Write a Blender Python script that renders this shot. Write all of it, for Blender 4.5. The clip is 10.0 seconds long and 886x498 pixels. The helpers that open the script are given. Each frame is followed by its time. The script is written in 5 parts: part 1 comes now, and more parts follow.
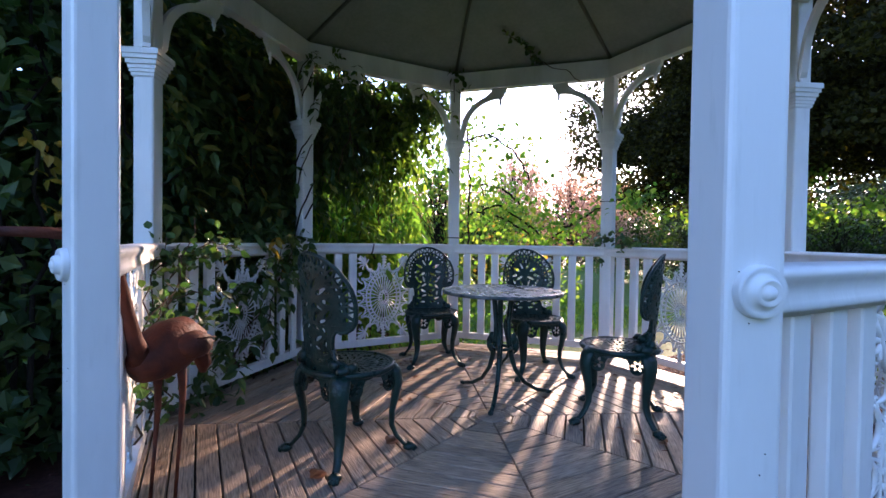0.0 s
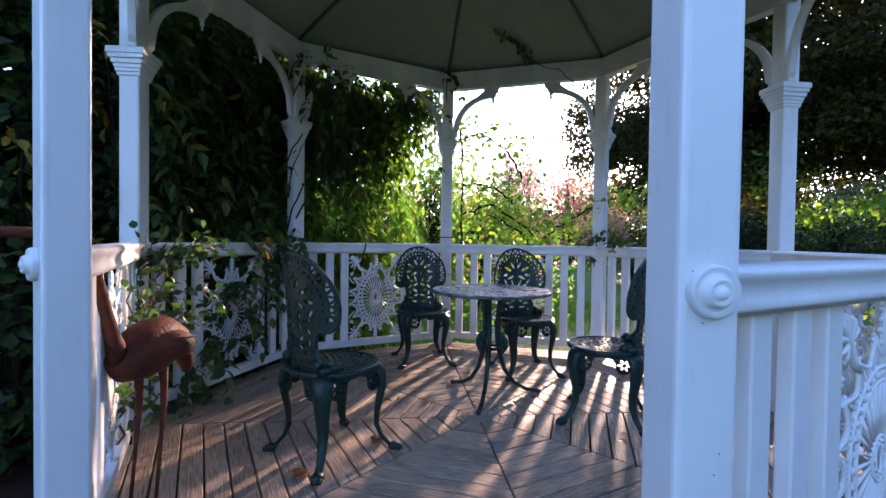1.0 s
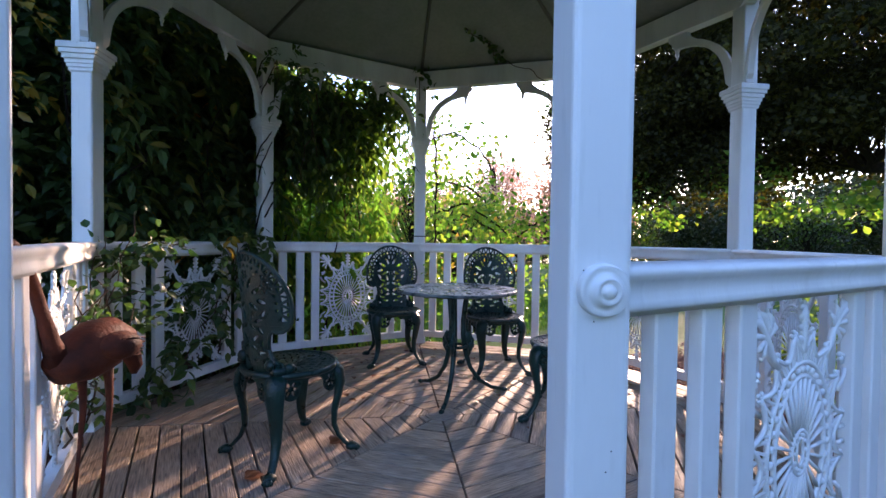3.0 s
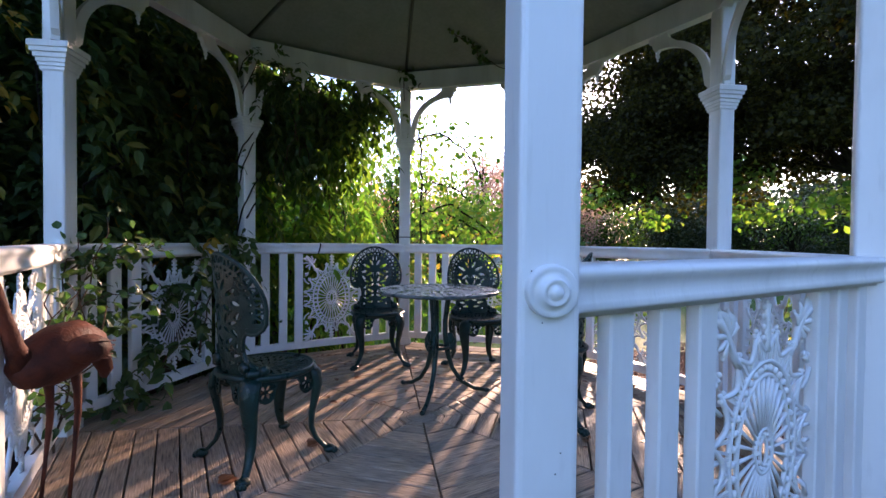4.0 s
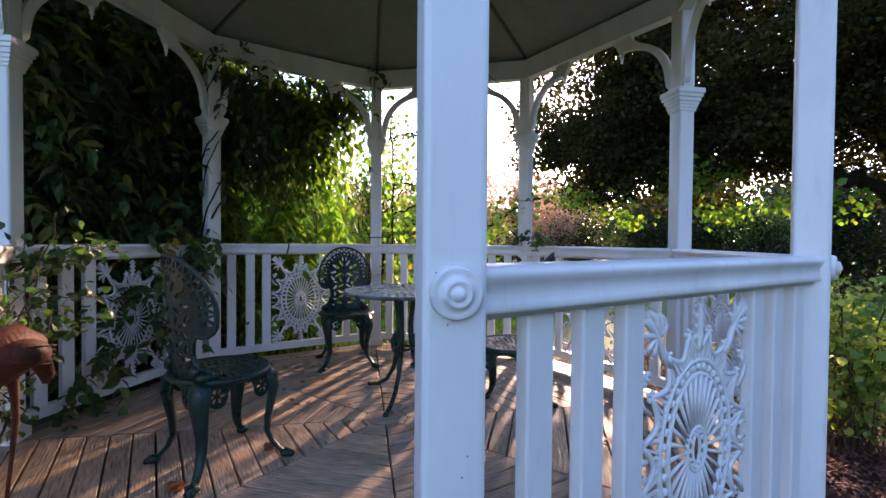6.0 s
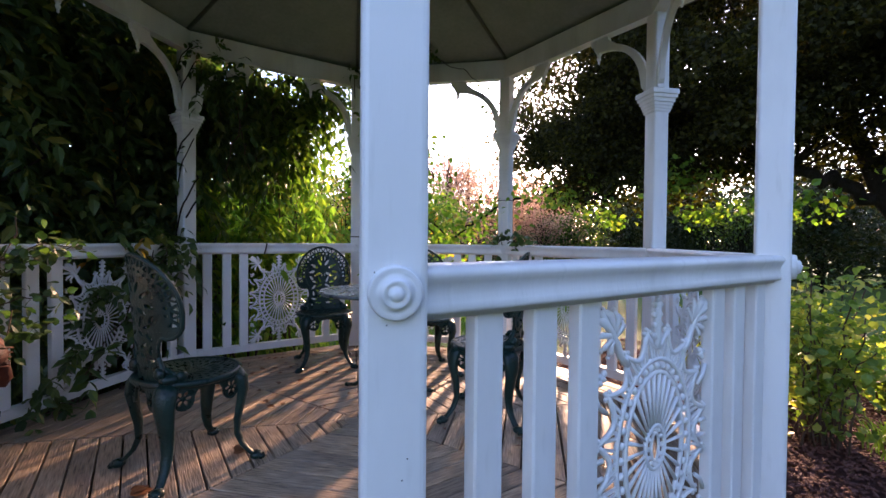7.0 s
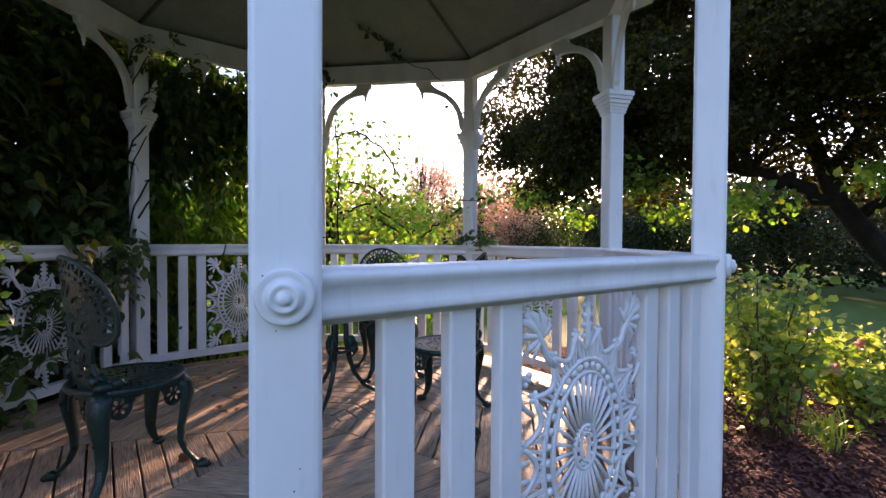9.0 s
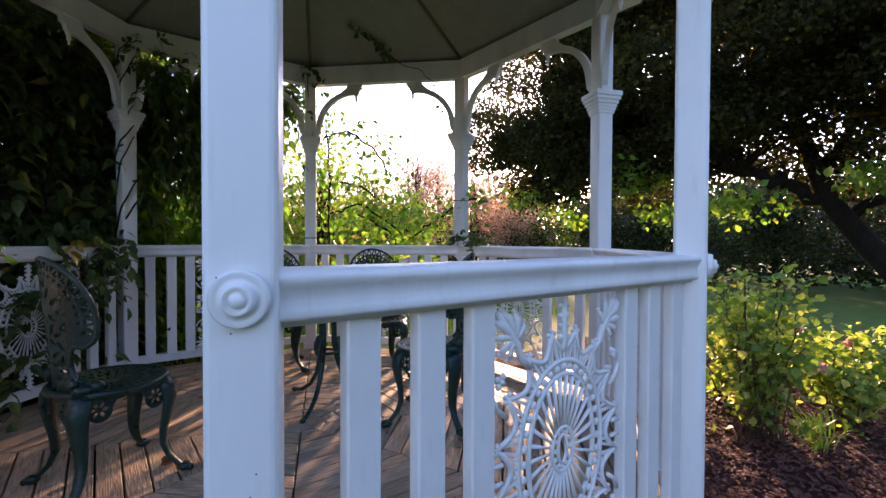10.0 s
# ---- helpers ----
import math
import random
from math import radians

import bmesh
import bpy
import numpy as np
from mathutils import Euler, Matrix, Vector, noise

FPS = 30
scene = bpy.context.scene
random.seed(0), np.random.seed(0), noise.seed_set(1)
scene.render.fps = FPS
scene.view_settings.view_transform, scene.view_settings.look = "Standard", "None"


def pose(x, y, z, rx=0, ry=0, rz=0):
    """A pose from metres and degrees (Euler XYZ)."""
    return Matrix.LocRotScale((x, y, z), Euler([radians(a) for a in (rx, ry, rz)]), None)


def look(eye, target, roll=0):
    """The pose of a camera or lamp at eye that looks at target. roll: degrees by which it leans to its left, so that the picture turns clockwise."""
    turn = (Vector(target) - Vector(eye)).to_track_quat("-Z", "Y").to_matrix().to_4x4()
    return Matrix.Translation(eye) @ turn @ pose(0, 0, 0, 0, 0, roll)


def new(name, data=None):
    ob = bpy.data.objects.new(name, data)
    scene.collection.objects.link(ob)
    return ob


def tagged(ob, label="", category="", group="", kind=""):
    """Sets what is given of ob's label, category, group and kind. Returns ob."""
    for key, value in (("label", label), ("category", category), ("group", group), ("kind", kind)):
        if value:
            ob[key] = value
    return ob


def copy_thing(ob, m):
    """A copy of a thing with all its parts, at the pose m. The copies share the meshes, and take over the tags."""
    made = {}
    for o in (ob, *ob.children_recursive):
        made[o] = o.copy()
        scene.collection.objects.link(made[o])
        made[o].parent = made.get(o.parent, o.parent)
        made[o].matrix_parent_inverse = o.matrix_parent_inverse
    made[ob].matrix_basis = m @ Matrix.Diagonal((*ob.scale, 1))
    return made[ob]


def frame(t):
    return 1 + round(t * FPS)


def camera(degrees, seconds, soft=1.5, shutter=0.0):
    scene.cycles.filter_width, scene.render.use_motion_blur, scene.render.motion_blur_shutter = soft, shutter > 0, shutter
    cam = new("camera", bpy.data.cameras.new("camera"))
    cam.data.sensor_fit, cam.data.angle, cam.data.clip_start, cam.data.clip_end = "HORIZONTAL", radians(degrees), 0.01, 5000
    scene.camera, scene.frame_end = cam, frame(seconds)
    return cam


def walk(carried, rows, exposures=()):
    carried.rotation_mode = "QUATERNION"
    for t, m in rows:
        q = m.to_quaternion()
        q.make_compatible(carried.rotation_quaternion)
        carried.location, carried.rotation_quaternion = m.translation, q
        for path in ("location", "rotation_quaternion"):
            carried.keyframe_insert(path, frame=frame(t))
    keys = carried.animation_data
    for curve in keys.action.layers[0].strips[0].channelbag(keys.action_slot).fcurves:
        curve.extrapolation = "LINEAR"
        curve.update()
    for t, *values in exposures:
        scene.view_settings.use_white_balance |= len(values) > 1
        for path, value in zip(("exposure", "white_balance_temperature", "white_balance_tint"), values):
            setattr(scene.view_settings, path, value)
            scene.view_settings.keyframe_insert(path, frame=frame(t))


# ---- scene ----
cam = camera(88.7, 10.0, soft=1.5)
PATH = [
    (0, (-1.452, -2.111, 0.99), (-0.506, -0.349, 0.954), 0.8),
    (0.5, (-1.424, -2.126, 0.99), (-0.478, -0.364, 0.954), 0.8),
    (1, (-1.389, -2.143, 0.991), (-0.443, -0.381, 0.953), 0.8),
    (1.5, (-1.363, -2.157, 0.992), (-0.415, -0.396, 0.953), 0.8),
    (2, (-1.327, -2.174, 0.992), (-0.377, -0.414, 0.95), 0.8),
    (2.5, (-1.294, -2.194, 0.993), (-0.324, -0.445, 0.95), 0.8),
    (4, (-1.199, -2.238, 0.995), (-0.179, -0.518, 0.956), 0.6),
    (4.5, (-1.171, -2.253, 0.996), (-0.136, -0.542, 0.96), 0.6),
    (5, (-1.144, -2.267, 0.997), (-0.092, -0.566, 0.962), 0.6),
    (5.5, (-1.119, -2.279, 0.998), (-0.054, -0.587, 0.961), 0.5),
    (7, (-1.026, -2.323, 0.998), (0.096, -0.668, 0.958), 0.5),
    (7.5, (-0.989, -2.341, 1.0), (0.163, -0.708, 0.958), 0.4),
    (8, (-0.961, -2.355, 1.0), (0.218, -0.74, 0.959), 0.4),
    (8.5, (-0.936, -2.368, 1.001), (0.256, -0.763, 0.96), 0.4),
    (9, (-0.916, -2.379, 1.001), (0.283, -0.779, 0.962), 0.3),
    (9.5, (-0.889, -2.392, 1.002), (0.313, -0.794, 0.963), 0.3),
    (10, (-0.866, -2.403, 1.002), (0.343, -0.81, 0.964), 0.2),
]
walk(cam, [(t, look(eye, target, roll)) for t, eye, target, roll in PATH],
     [(0, 2.52, 5600, 29), (4.5, 2.50, 5920, 30), (5.5, 2.50, 6120, 31), (7.5, 2.46, 6600, 34), (10, 2.44, 6650, 34)])

# ---- light ----
SUN_AZ, SUN_EL = 37.5, 14.5
world = bpy.data.worlds.new("world")
scene.world = world
world.use_nodes = True
wn = world.node_tree
sky = wn.nodes.new("ShaderNodeTexSky")
sky.sky_type, sky.sun_disc = "NISHITA", False
sky.sun_elevation, sky.sun_rotation = radians(SUN_EL), radians(90 - SUN_AZ)
sky.air_density, sky.dust_density, sky.ozone_density = 1.0, 0.8, 2.5
wn.links.new(sky.outputs["Color"], wn.nodes["Background"].inputs["Color"])
wn.nodes["Background"].inputs["Strength"].default_value = 0.15
sun = new("sun", bpy.data.lights.new("sun", "SUN"))
sun.data.energy, sun.data.angle, sun.data.color = 3.8, radians(1.7), (1.0, 0.70, 0.42)
sun_dir = Vector((math.cos(radians(SUN_AZ)) * math.cos(radians(SUN_EL)), math.sin(radians(SUN_AZ)) * math.cos(radians(SUN_EL)), math.sin(radians(SUN_EL))))
sun.matrix_world = look(sun_dir * 60, (0, 0, 0))


# ---- materials ----
def material(name, rough=0.6, metal=0.0):
    m = bpy.data.materials.new(name)
    m.use_nodes = True
    b = m.node_tree.nodes["Principled BSDF"]
    b.inputs["Roughness"].default_value, b.inputs["Metallic"].default_value = rough, metal
    return m, m.node_tree, b


def node(nt, kind, **values):
    n = nt.nodes.new(kind)
    for k, v in values.items():
        n.inputs[k.replace("_", " ")].default_value = v
    return n


def noise_tex(nt, scale, detail=4.0, stretch=None, coords="Object"):
    n = node(nt, "ShaderNodeTexNoise", Scale=scale, Detail=detail)
    tc = nt.nodes.new("ShaderNodeTexCoord")
    if stretch:
        mp = node(nt, "ShaderNodeMapping", Scale=stretch)
        nt.links.new(tc.outputs[coords], mp.inputs["Vector"])
        nt.links.new(mp.outputs["Vector"], n.inputs["Vector"])
    else:
        nt.links.new(tc.outputs[coords], n.inputs["Vector"])
    return n


def ramp(nt, source, stops):
    r = nt.nodes.new("ShaderNodeValToRGB")
    while len(r.color_ramp.elements) < len(stops):
        r.color_ramp.elements.new(0.5)
    for e, (p, c) in zip(r.color_ramp.elements, stops):
        e.position, e.color = p, (*c, 1)
    nt.links.new(source, r.inputs["Fac"])
    return r.outputs["Color"]


def mix(nt, fac, a, b, mode="MIX"):
    n = nt.nodes.new("ShaderNodeMix")
    n.data_type, n.blend_type = "RGBA", mode
    for socket, value in ((n.inputs[0], fac), (n.inputs[6], a), (n.inputs[7], b)):
        if isinstance(value, bpy.types.NodeSocket):
            nt.links.new(value, socket)
        elif isinstance(value, tuple):
            socket.default_value = (*value, 1)
        else:
            socket.default_value = value
    return n.outputs[2]


def bump(nt, b, height, strength, distance=0.01):
    n = node(nt, "ShaderNodeBump", Strength=strength, Distance=distance)
    nt.links.new(height, n.inputs["Height"])
    nt.links.new(n.outputs["Normal"], b.inputs["Normal"])


def white_paint(name="white_paint", tone=(0.80, 0.80, 0.78), grime=(0.50, 0.50, 0.46)):
    m, nt, b = material(name, 0.42)
    big = noise_tex(nt, 3.4, 6, (1, 1, 0.35))
    fine = noise_tex(nt, 38.0, 4, (1, 1, 0.15))
    c = mix(nt, ramp(nt, big.outputs[0], [(0.46, (0, 0, 0)), (0.78, (0.75, 0.75, 0.75))]), tone, grime)
    c = mix(nt, ramp(nt, fine.outputs[0], [(0.6, (0, 0, 0)), (0.85, (0.42, 0.42, 0.42))]), c, grime)
    nt.links.new(c, b.inputs["Base Color"])
    bump(nt, b, fine.outputs[0], 0.25, 0.005)
    return m


def deck_wood():
    m, nt, b = material("deck_wood", 0.62)
    grain = noise_tex(nt, 9.0, 8, (1.2, 16, 16))
    blotch = noise_tex(nt, 2.6, 5)
    oi = nt.nodes.new("ShaderNodeObjectInfo")
    base = ramp(nt, grain.outputs[0], [(0.28, (0.070, 0.049, 0.032)), (0.43, (0.31, 0.222, 0.147)), (0.60, (0.47, 0.348, 0.240)), (0.80, (0.66, 0.53, 0.39))])
    knots = noise_tex(nt, 26.0, 3)
    base = mix(nt, ramp(nt, knots.outputs[0], [(0.66, (0, 0, 0)), (0.76, (0.8, 0.8, 0.8))]), base, (0.10, 0.065, 0.045))
    tint = ramp(nt, oi.outputs["Random"], [(0.0, (0.66, 0.64, 0.64)), (0.5, (1.0, 0.96, 0.92)), (1.0, (1.18, 1.06, 0.94))])
    c = mix(nt, 1.0, base, tint, "MULTIPLY")
    c = mix(nt, ramp(nt, blotch.outputs[0], [(0.45, (0, 0, 0)), (0.75, (0.6, 0.6, 0.6))]), c, (0.27, 0.24, 0.215))
    stain = noise_tex(nt, 5.5, 7, (0.5, 1.6, 1))
    c = mix(nt, ramp(nt, stain.outputs[0], [(0.50, (0, 0, 0)), (0.64, (0.3, 0.3, 0.3))]), c, (0.10, 0.072, 0.05))
    nt.links.new(c, b.inputs["Base Color"])
    nt.links.new(ramp(nt, blotch.outputs[0], [(0.3, (0.45, 0.45, 0.45)), (0.7, (0.75, 0.75, 0.75))]), b.inputs["Roughness"])
    bump(nt, b, grain.outputs[0], 0.8, 0.006)
    return m


def cast_metal(name, a, c2, rough=0.38):
    m, nt, b = material(name, rough)
    b.inputs["Specular IOR Level"].default_value = 0.35
    n1, n2 = noise_tex(nt, 14, 5), noise_tex(nt, 90, 3)
    c = ramp(nt, n1.outputs[0], [(0.35, a), (0.75, c2)])
    nt.links.new(c, b.inputs["Base Color"])
    nt.links.new(ramp(nt, n1.outputs[0], [(0.3, (rough - 0.1,) * 3), (0.7, (rough + 0.15,) * 3)]), b.inputs["Roughness"])
    bump(nt, b, n2.outputs[0], 0.6, 0.006)
    return m


def leaf_mat(name, dark, mid, light, through_tint, share=0.45, gloss=0.35):
    """Thin leaves: gloss on top, light passing through, colour differing from leaf to leaf."""
    m, nt, b = material(name, 0.42)
    b.inputs["Specular IOR Level"].default_value = gloss
    geo = nt.nodes.new("ShaderNodeNewGeometry")
    c = ramp(nt, geo.outputs["Random Per Island"], [(0.0, dark), (0.55, mid), (1.0, light)])
    nt.links.new(c, b.inputs["Base Color"])
    t = nt.nodes.new("ShaderNodeBsdfTranslucent")
    nt.links.new(mix(nt, 1.0, c, through_tint, "MULTIPLY"), t.inputs["Color"])
    s = node(nt, "ShaderNodeMixShader", Fac=share)
    nt.links.new(b.outputs[0], s.inputs[1])
    nt.links.new(t.outputs[0], s.inputs[2])
    nt.links.new(s.outputs[0], nt.nodes["Material Output"].inputs["Surface"])
    return m


def two_tone(name, a, c2, scale, rough=0.8, relief=0.4, stretch=None, distance=0.02):
    m, nt, b = material(name, rough)
    b.inputs["Specular IOR Level"].default_value = 0.15
    n1, n2 = noise_tex(nt, scale, 6, stretch), noise_tex(nt, scale * 7, 4, stretch)
    c = ramp(nt, n1.outputs[0], [(0.3, a), (0.7, c2)])
    c = mix(nt, 0.5, c, ramp(nt, n2.outputs[0], [(0.3, a), (0.7, c2)]))
    nt.links.new(c, b.inputs["Base Color"])
    bump(nt, b, n2.outputs[0], relief, distance)
    return m


WHITE = white_paint()
WHITE_CAST = white_paint("white_cast_metal", (0.76, 0.77, 0.76), (0.55, 0.55, 0.52))
DECK = deck_wood()
GREEN_METAL = cast_metal("dark_green_metal", (0.0035, 0.018, 0.0145), (0.009, 0.038, 0.030), 0.32)
TABLE_METAL = cast_metal("grey_green_metal", (0.03, 0.05, 0.048), (0.16, 0.17, 0.17), 0.27)
RUST = cast_metal("rusted_metal", (0.052, 0.0115, 0.0055), (0.160, 0.040, 0.016), 0.7)
ROOF = two_tone("grey_roof_lining", (0.20, 0.23, 0.185), (0.27, 0.30, 0.245), 5, 0.7, 0.15)
RIB = two_tone("roof_seam", (0.10, 0.11, 0.09), (0.14, 0.15, 0.12), 9, 0.7, 0.2)
SHINGLE = two_tone("roof_covering", (0.10, 0.10, 0.10), (0.18, 0.17, 0.16), 6, 0.9, 0.5)
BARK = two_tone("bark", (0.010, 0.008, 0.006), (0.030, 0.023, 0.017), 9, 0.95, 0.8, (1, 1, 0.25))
TWIG = two_tone("twig", (0.05, 0.032, 0.02), (0.11, 0.075, 0.05), 20, 0.9, 0.3)
CHIP = two_tone("bark_chip", (0.06, 0.022, 0.017), (0.22, 0.10, 0.078), 30, 0.8, 0.6)
SOIL = two_tone("under_deck_soil", (0.02, 0.015, 0.012), (0.05, 0.04, 0.03), 8, 0.95)
# lawn green darkened, the shade over the lawn being put into it
GRASS_SHADED = two_tone("grass", (0.050, 0.105, 0.014), (0.105, 0.175, 0.028), 4, 0.8, 0.6)
MULCH = two_tone("bark_mulch", (0.036, 0.013, 0.010), (0.12, 0.048, 0.036), 40, 0.95, 1.0, None, 0.03)
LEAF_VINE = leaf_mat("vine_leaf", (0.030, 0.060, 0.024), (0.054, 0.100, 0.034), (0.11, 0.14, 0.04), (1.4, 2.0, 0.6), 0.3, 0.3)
LEAF_DEEP = leaf_mat("deep_green_leaf", (0.045, 0.082, 0.028), (0.085, 0.135, 0.042), (0.24, 0.22, 0.05), (1.3, 1.8, 0.6), 0.3, 0.25)
# lighter greens with sunlight put into the colour
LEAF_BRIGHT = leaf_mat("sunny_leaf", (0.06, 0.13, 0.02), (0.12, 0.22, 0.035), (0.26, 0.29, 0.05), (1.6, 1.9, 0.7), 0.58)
# the backlit crown's shade is put into these near-black leaf colours
LEAF_TREE_SHADED = leaf_mat("shaded_tree_leaf", (0.014, 0.014, 0.006), (0.027, 0.027, 0.010), (0.058, 0.056, 0.016), (1.8, 1.8, 0.5), 0.38, 0.04)
LEAF_RED = leaf_mat("autumn_leaf", (0.34, 0.18, 0.15), (0.46, 0.29, 0.24), (0.48, 0.37, 0.22), (1.55, 1.5, 1.2), 0.58)
# paler greens for shrubs against the sky, backlight put into the colour
LEAF_BACKLIT = leaf_mat("backlit_leaf", (0.13, 0.21, 0.035), (0.24, 0.32, 0.06), (0.42, 0.36, 0.08), (1.6, 1.75, 0.75), 0.6)
LEAF_ROSE = leaf_mat("rose_leaf", (0.08, 0.15, 0.03), (0.20, 0.29, 0.06), (0.48, 0.46, 0.12), (1.5, 1.6, 0.6), 0.5)
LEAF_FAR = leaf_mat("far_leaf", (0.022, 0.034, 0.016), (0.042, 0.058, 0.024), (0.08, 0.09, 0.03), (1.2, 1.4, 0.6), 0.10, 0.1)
LEAF_YELLOW = leaf_mat("yellow_leaf", (0.20, 0.18, 0.03), (0.36, 0.26, 0.04), (0.42, 0.22, 0.05), (1.5, 1.4, 0.6), 0.5)
# middle green, also used as the sunlit copy of the wisteria leaves
LEAF_MID = leaf_mat("mid_tone_leaf", (0.025, 0.045, 0.012), (0.06, 0.10, 0.022), (0.14, 0.18, 0.035), (1.4, 1.8, 0.5), 0.45)
LEAF_DRY = leaf_mat("dry_leaf", (0.10, 0.045, 0.02), (0.17, 0.07, 0.03), (0.26, 0.12, 0.05), (1.2, 1.0, 0.8), 0.2)
PETAL = leaf_mat("rose_petal", (0.55, 0.30, 0.24), (0.65, 0.40, 0.34), (0.70, 0.55, 0.45), (1.2, 1.1, 1.0), 0.4)
BLACK_CORD = material("black_cord", 0.6)[0]
BLACK_CORD.node_tree.nodes["Principled BSDF"].inputs["Base Color"].default_value = (0.012, 0.012, 0.013, 1)


# ---- shape tools ----
class Shape:
    """Vertices and faces gathered piece by piece."""

    def __init__(self):
        self.v, self.f, self.s = [], [], []

    def add(self, verts, faces, smooth=False, m=None):
        n = len(self.v)
        self.v += [tuple(m @ Vector(p)) for p in verts] if m else [tuple(p) for p in verts]
        self.f += [tuple(n + i for i in f) for f in faces]
        self.s += [smooth] * len(faces)
        return self

    def box(self, lo, hi, m=None, c=0.0):
        """A box, its edges along z chamfered by c."""
        (x0, y0, z0), (x1, y1, z1) = lo, hi
        if c:
            p = [(x0 + c, y0), (x1 - c, y0), (x1, y0 + c), (x1, y1 - c), (x1 - c, y1), (x0 + c, y1), (x0, y1 - c), (x0, y0 + c)]
        else:
            p = [(x0, y0), (x1, y0), (x1, y1), (x0, y1)]
        return self.prism(p, z0, z1, m)

    def prism(self, p, z0, z1, m=None):
        n = len(p)
        v = [(x, y, z0) for x, y in p] + [(x, y, z1) for x, y in p]
        f = [tuple(range(n))[::-1], tuple(range(n, 2 * n))] + [(i, (i + 1) % n, n + (i + 1) % n, n + i) for i in range(n)]
        return self.add(v, f, False, m)

    def lathe(self, prof, seg=20, m=None):
        """prof: (radius, z) from bottom to top, turned about z."""
        n = len(prof)
        v = [(r * math.cos(2 * math.pi * k / seg), r * math.sin(2 * math.pi * k / seg), z) for k in range(seg) for r, z in prof]
        f = [(k * n + i, ((k + 1) % seg) * n + i, ((k + 1) % seg) * n + i + 1, k * n + i + 1) for k in range(seg) for i in range(n - 1)]
        return self.add(v, f, True, m)

    def tube(self, pts, radii, sides=6, closed=False, m=None, flat=1.0, up=(0, 0, 1)):
        """A tube along pts; flat squeezes it along up."""
        pts = [Vector(p) for p in pts]
        n = len(pts)
        if not hasattr(radii, "__len__"):
            radii = [radii] * n
        v, f = [], []
        for i, p in enumerate(pts):
            a, b = (pts[i - 1], pts[(i + 1) % n]) if closed else (pts[max(i - 1, 0)], pts[min(i + 1, n - 1)])
            d = (b - a).normalized()
            if i:
                x = x - d * x.dot(d)
            else:
                x = d.cross(Vector(up))
                x = x if x.length > 1e-3 else d.orthogonal()
            x = x.normalized()
            y = x.cross(d).normalized()
            for k in range(sides):
                w = 2 * math.pi * (k + 0.5) / sides
                v.append(p + (x * math.cos(w) + y * math.sin(w) * flat) * radii[i])
        for i in range(n if closed else n - 1):
            j = (i + 1) % n
            f += [(i * sides + k, i * sides + (k + 1) % sides, j * sides + (k + 1) % sides, j * sides + k) for k in range(sides)]
        if not closed:
            f += [tuple(range(sides))[::-1], tuple((n - 1) * sides + k for k in range(sides))]
        return self.add(v, f, sides > 4, m)

    def blob(self, c, r, seg=8, rings=5, m=None):
        """A rounded lump of radii r about c."""
        v = [(c[0] + r[0] * math.sin(math.pi * i / rings) * math.cos(2 * math.pi * k / seg), c[1] + r[1] * math.sin(math.pi * i / rings) * math.sin(2 * math.pi * k / seg),
              c[2] - r[2] * math.cos(math.pi * i / rings)) for i in range(rings + 1) for k in range(seg)]
        f = [(i * seg + k, i * seg + (k + 1) % seg, (i + 1) * seg + (k + 1) % seg, (i + 1) * seg + k) for i in range(rings) for k in range(seg)]
        return self.add(v, f, True, m)

    def mesh(self, name, mat):
        me = bpy.data.meshes.new(name)
        me.from_pydata(self.v, [], self.f)
        me.polygons.foreach_set("use_smooth", self.s)
        me.materials.append(mat)
        me.update()
        return me


def part(name, shape, mat, parent=None, label="", m=None):
    ob = new(name, shape.mesh(name, mat) if isinstance(shape, Shape) else shape)
    ob.parent = parent
    if m is not None:
        ob.matrix_basis = m
    return tagged(ob, label)


def thing(name, label, category, m=None, group="", kind=""):
    ob = new(name)
    if m is not None:
        ob.matrix_basis = m
    return tagged(ob, label, category, group, kind)


def cutwork(name, outlines, thick, mat, round_edge=0.0, warp=None):
    """A plate with holes: closed 2D outlines, the first the outer edge, made solid; warp moves its points."""
    cu = bpy.data.curves.new(name, "CURVE")
    cu.dimensions, cu.fill_mode, cu.extrude = "2D", "BOTH", thick / 2
    cu.bevel_depth, cu.bevel_resolution = round_edge, 0
    for line in outlines:
        sp = cu.splines.new("POLY")
        sp.points.add(len(line) - 1)
        sp.points.foreach_set("co", [c for x, y in line for c in (x, y, 0, 1)])
        sp.use_cyclic_u = True
    ob = bpy.data.objects.new(name, cu)
    scene.collection.objects.link(ob)
    me = bpy.data.meshes.new_from_object(ob.evaluated_get(bpy.context.evaluated_depsgraph_get()))
    bpy.data.objects.remove(ob)
    bpy.data.curves.remove(cu)
    me.name = name
    if warp:
        bm = bmesh.new()
        bm.from_mesh(me)
        for _ in range(3):
            long = [e for e in bm.edges if e.calc_length() > 0.03]
            if long:
                bmesh.ops.subdivide_edges(bm, edges=long, cuts=1)
                bmesh.ops.triangulate(bm, faces=[f for f in bm.faces if len(f.verts) > 3])
        bm.to_mesh(me)
        bm.free()
        for v in me.vertices:
            v.co = warp(v.co)
    me.materials.clear()
    me.materials.append(mat)
    return me


def ellipse(cx, cy, a, b, n=24, turn=0.0, start=0.0, point=0.0):
    """A ring of points; point draws its far end out into a tip."""
    out = []
    for k in range(n):
        w = start + 2 * math.pi * k / n
        x, y = a * math.cos(w), b * math.sin(w) * (1 - point * (0.5 + 0.5 * math.cos(w)))
        out.append((cx + x * math.cos(turn) - y * math.sin(turn), cy + x * math.sin(turn) + y * math.cos(turn)))
    return out


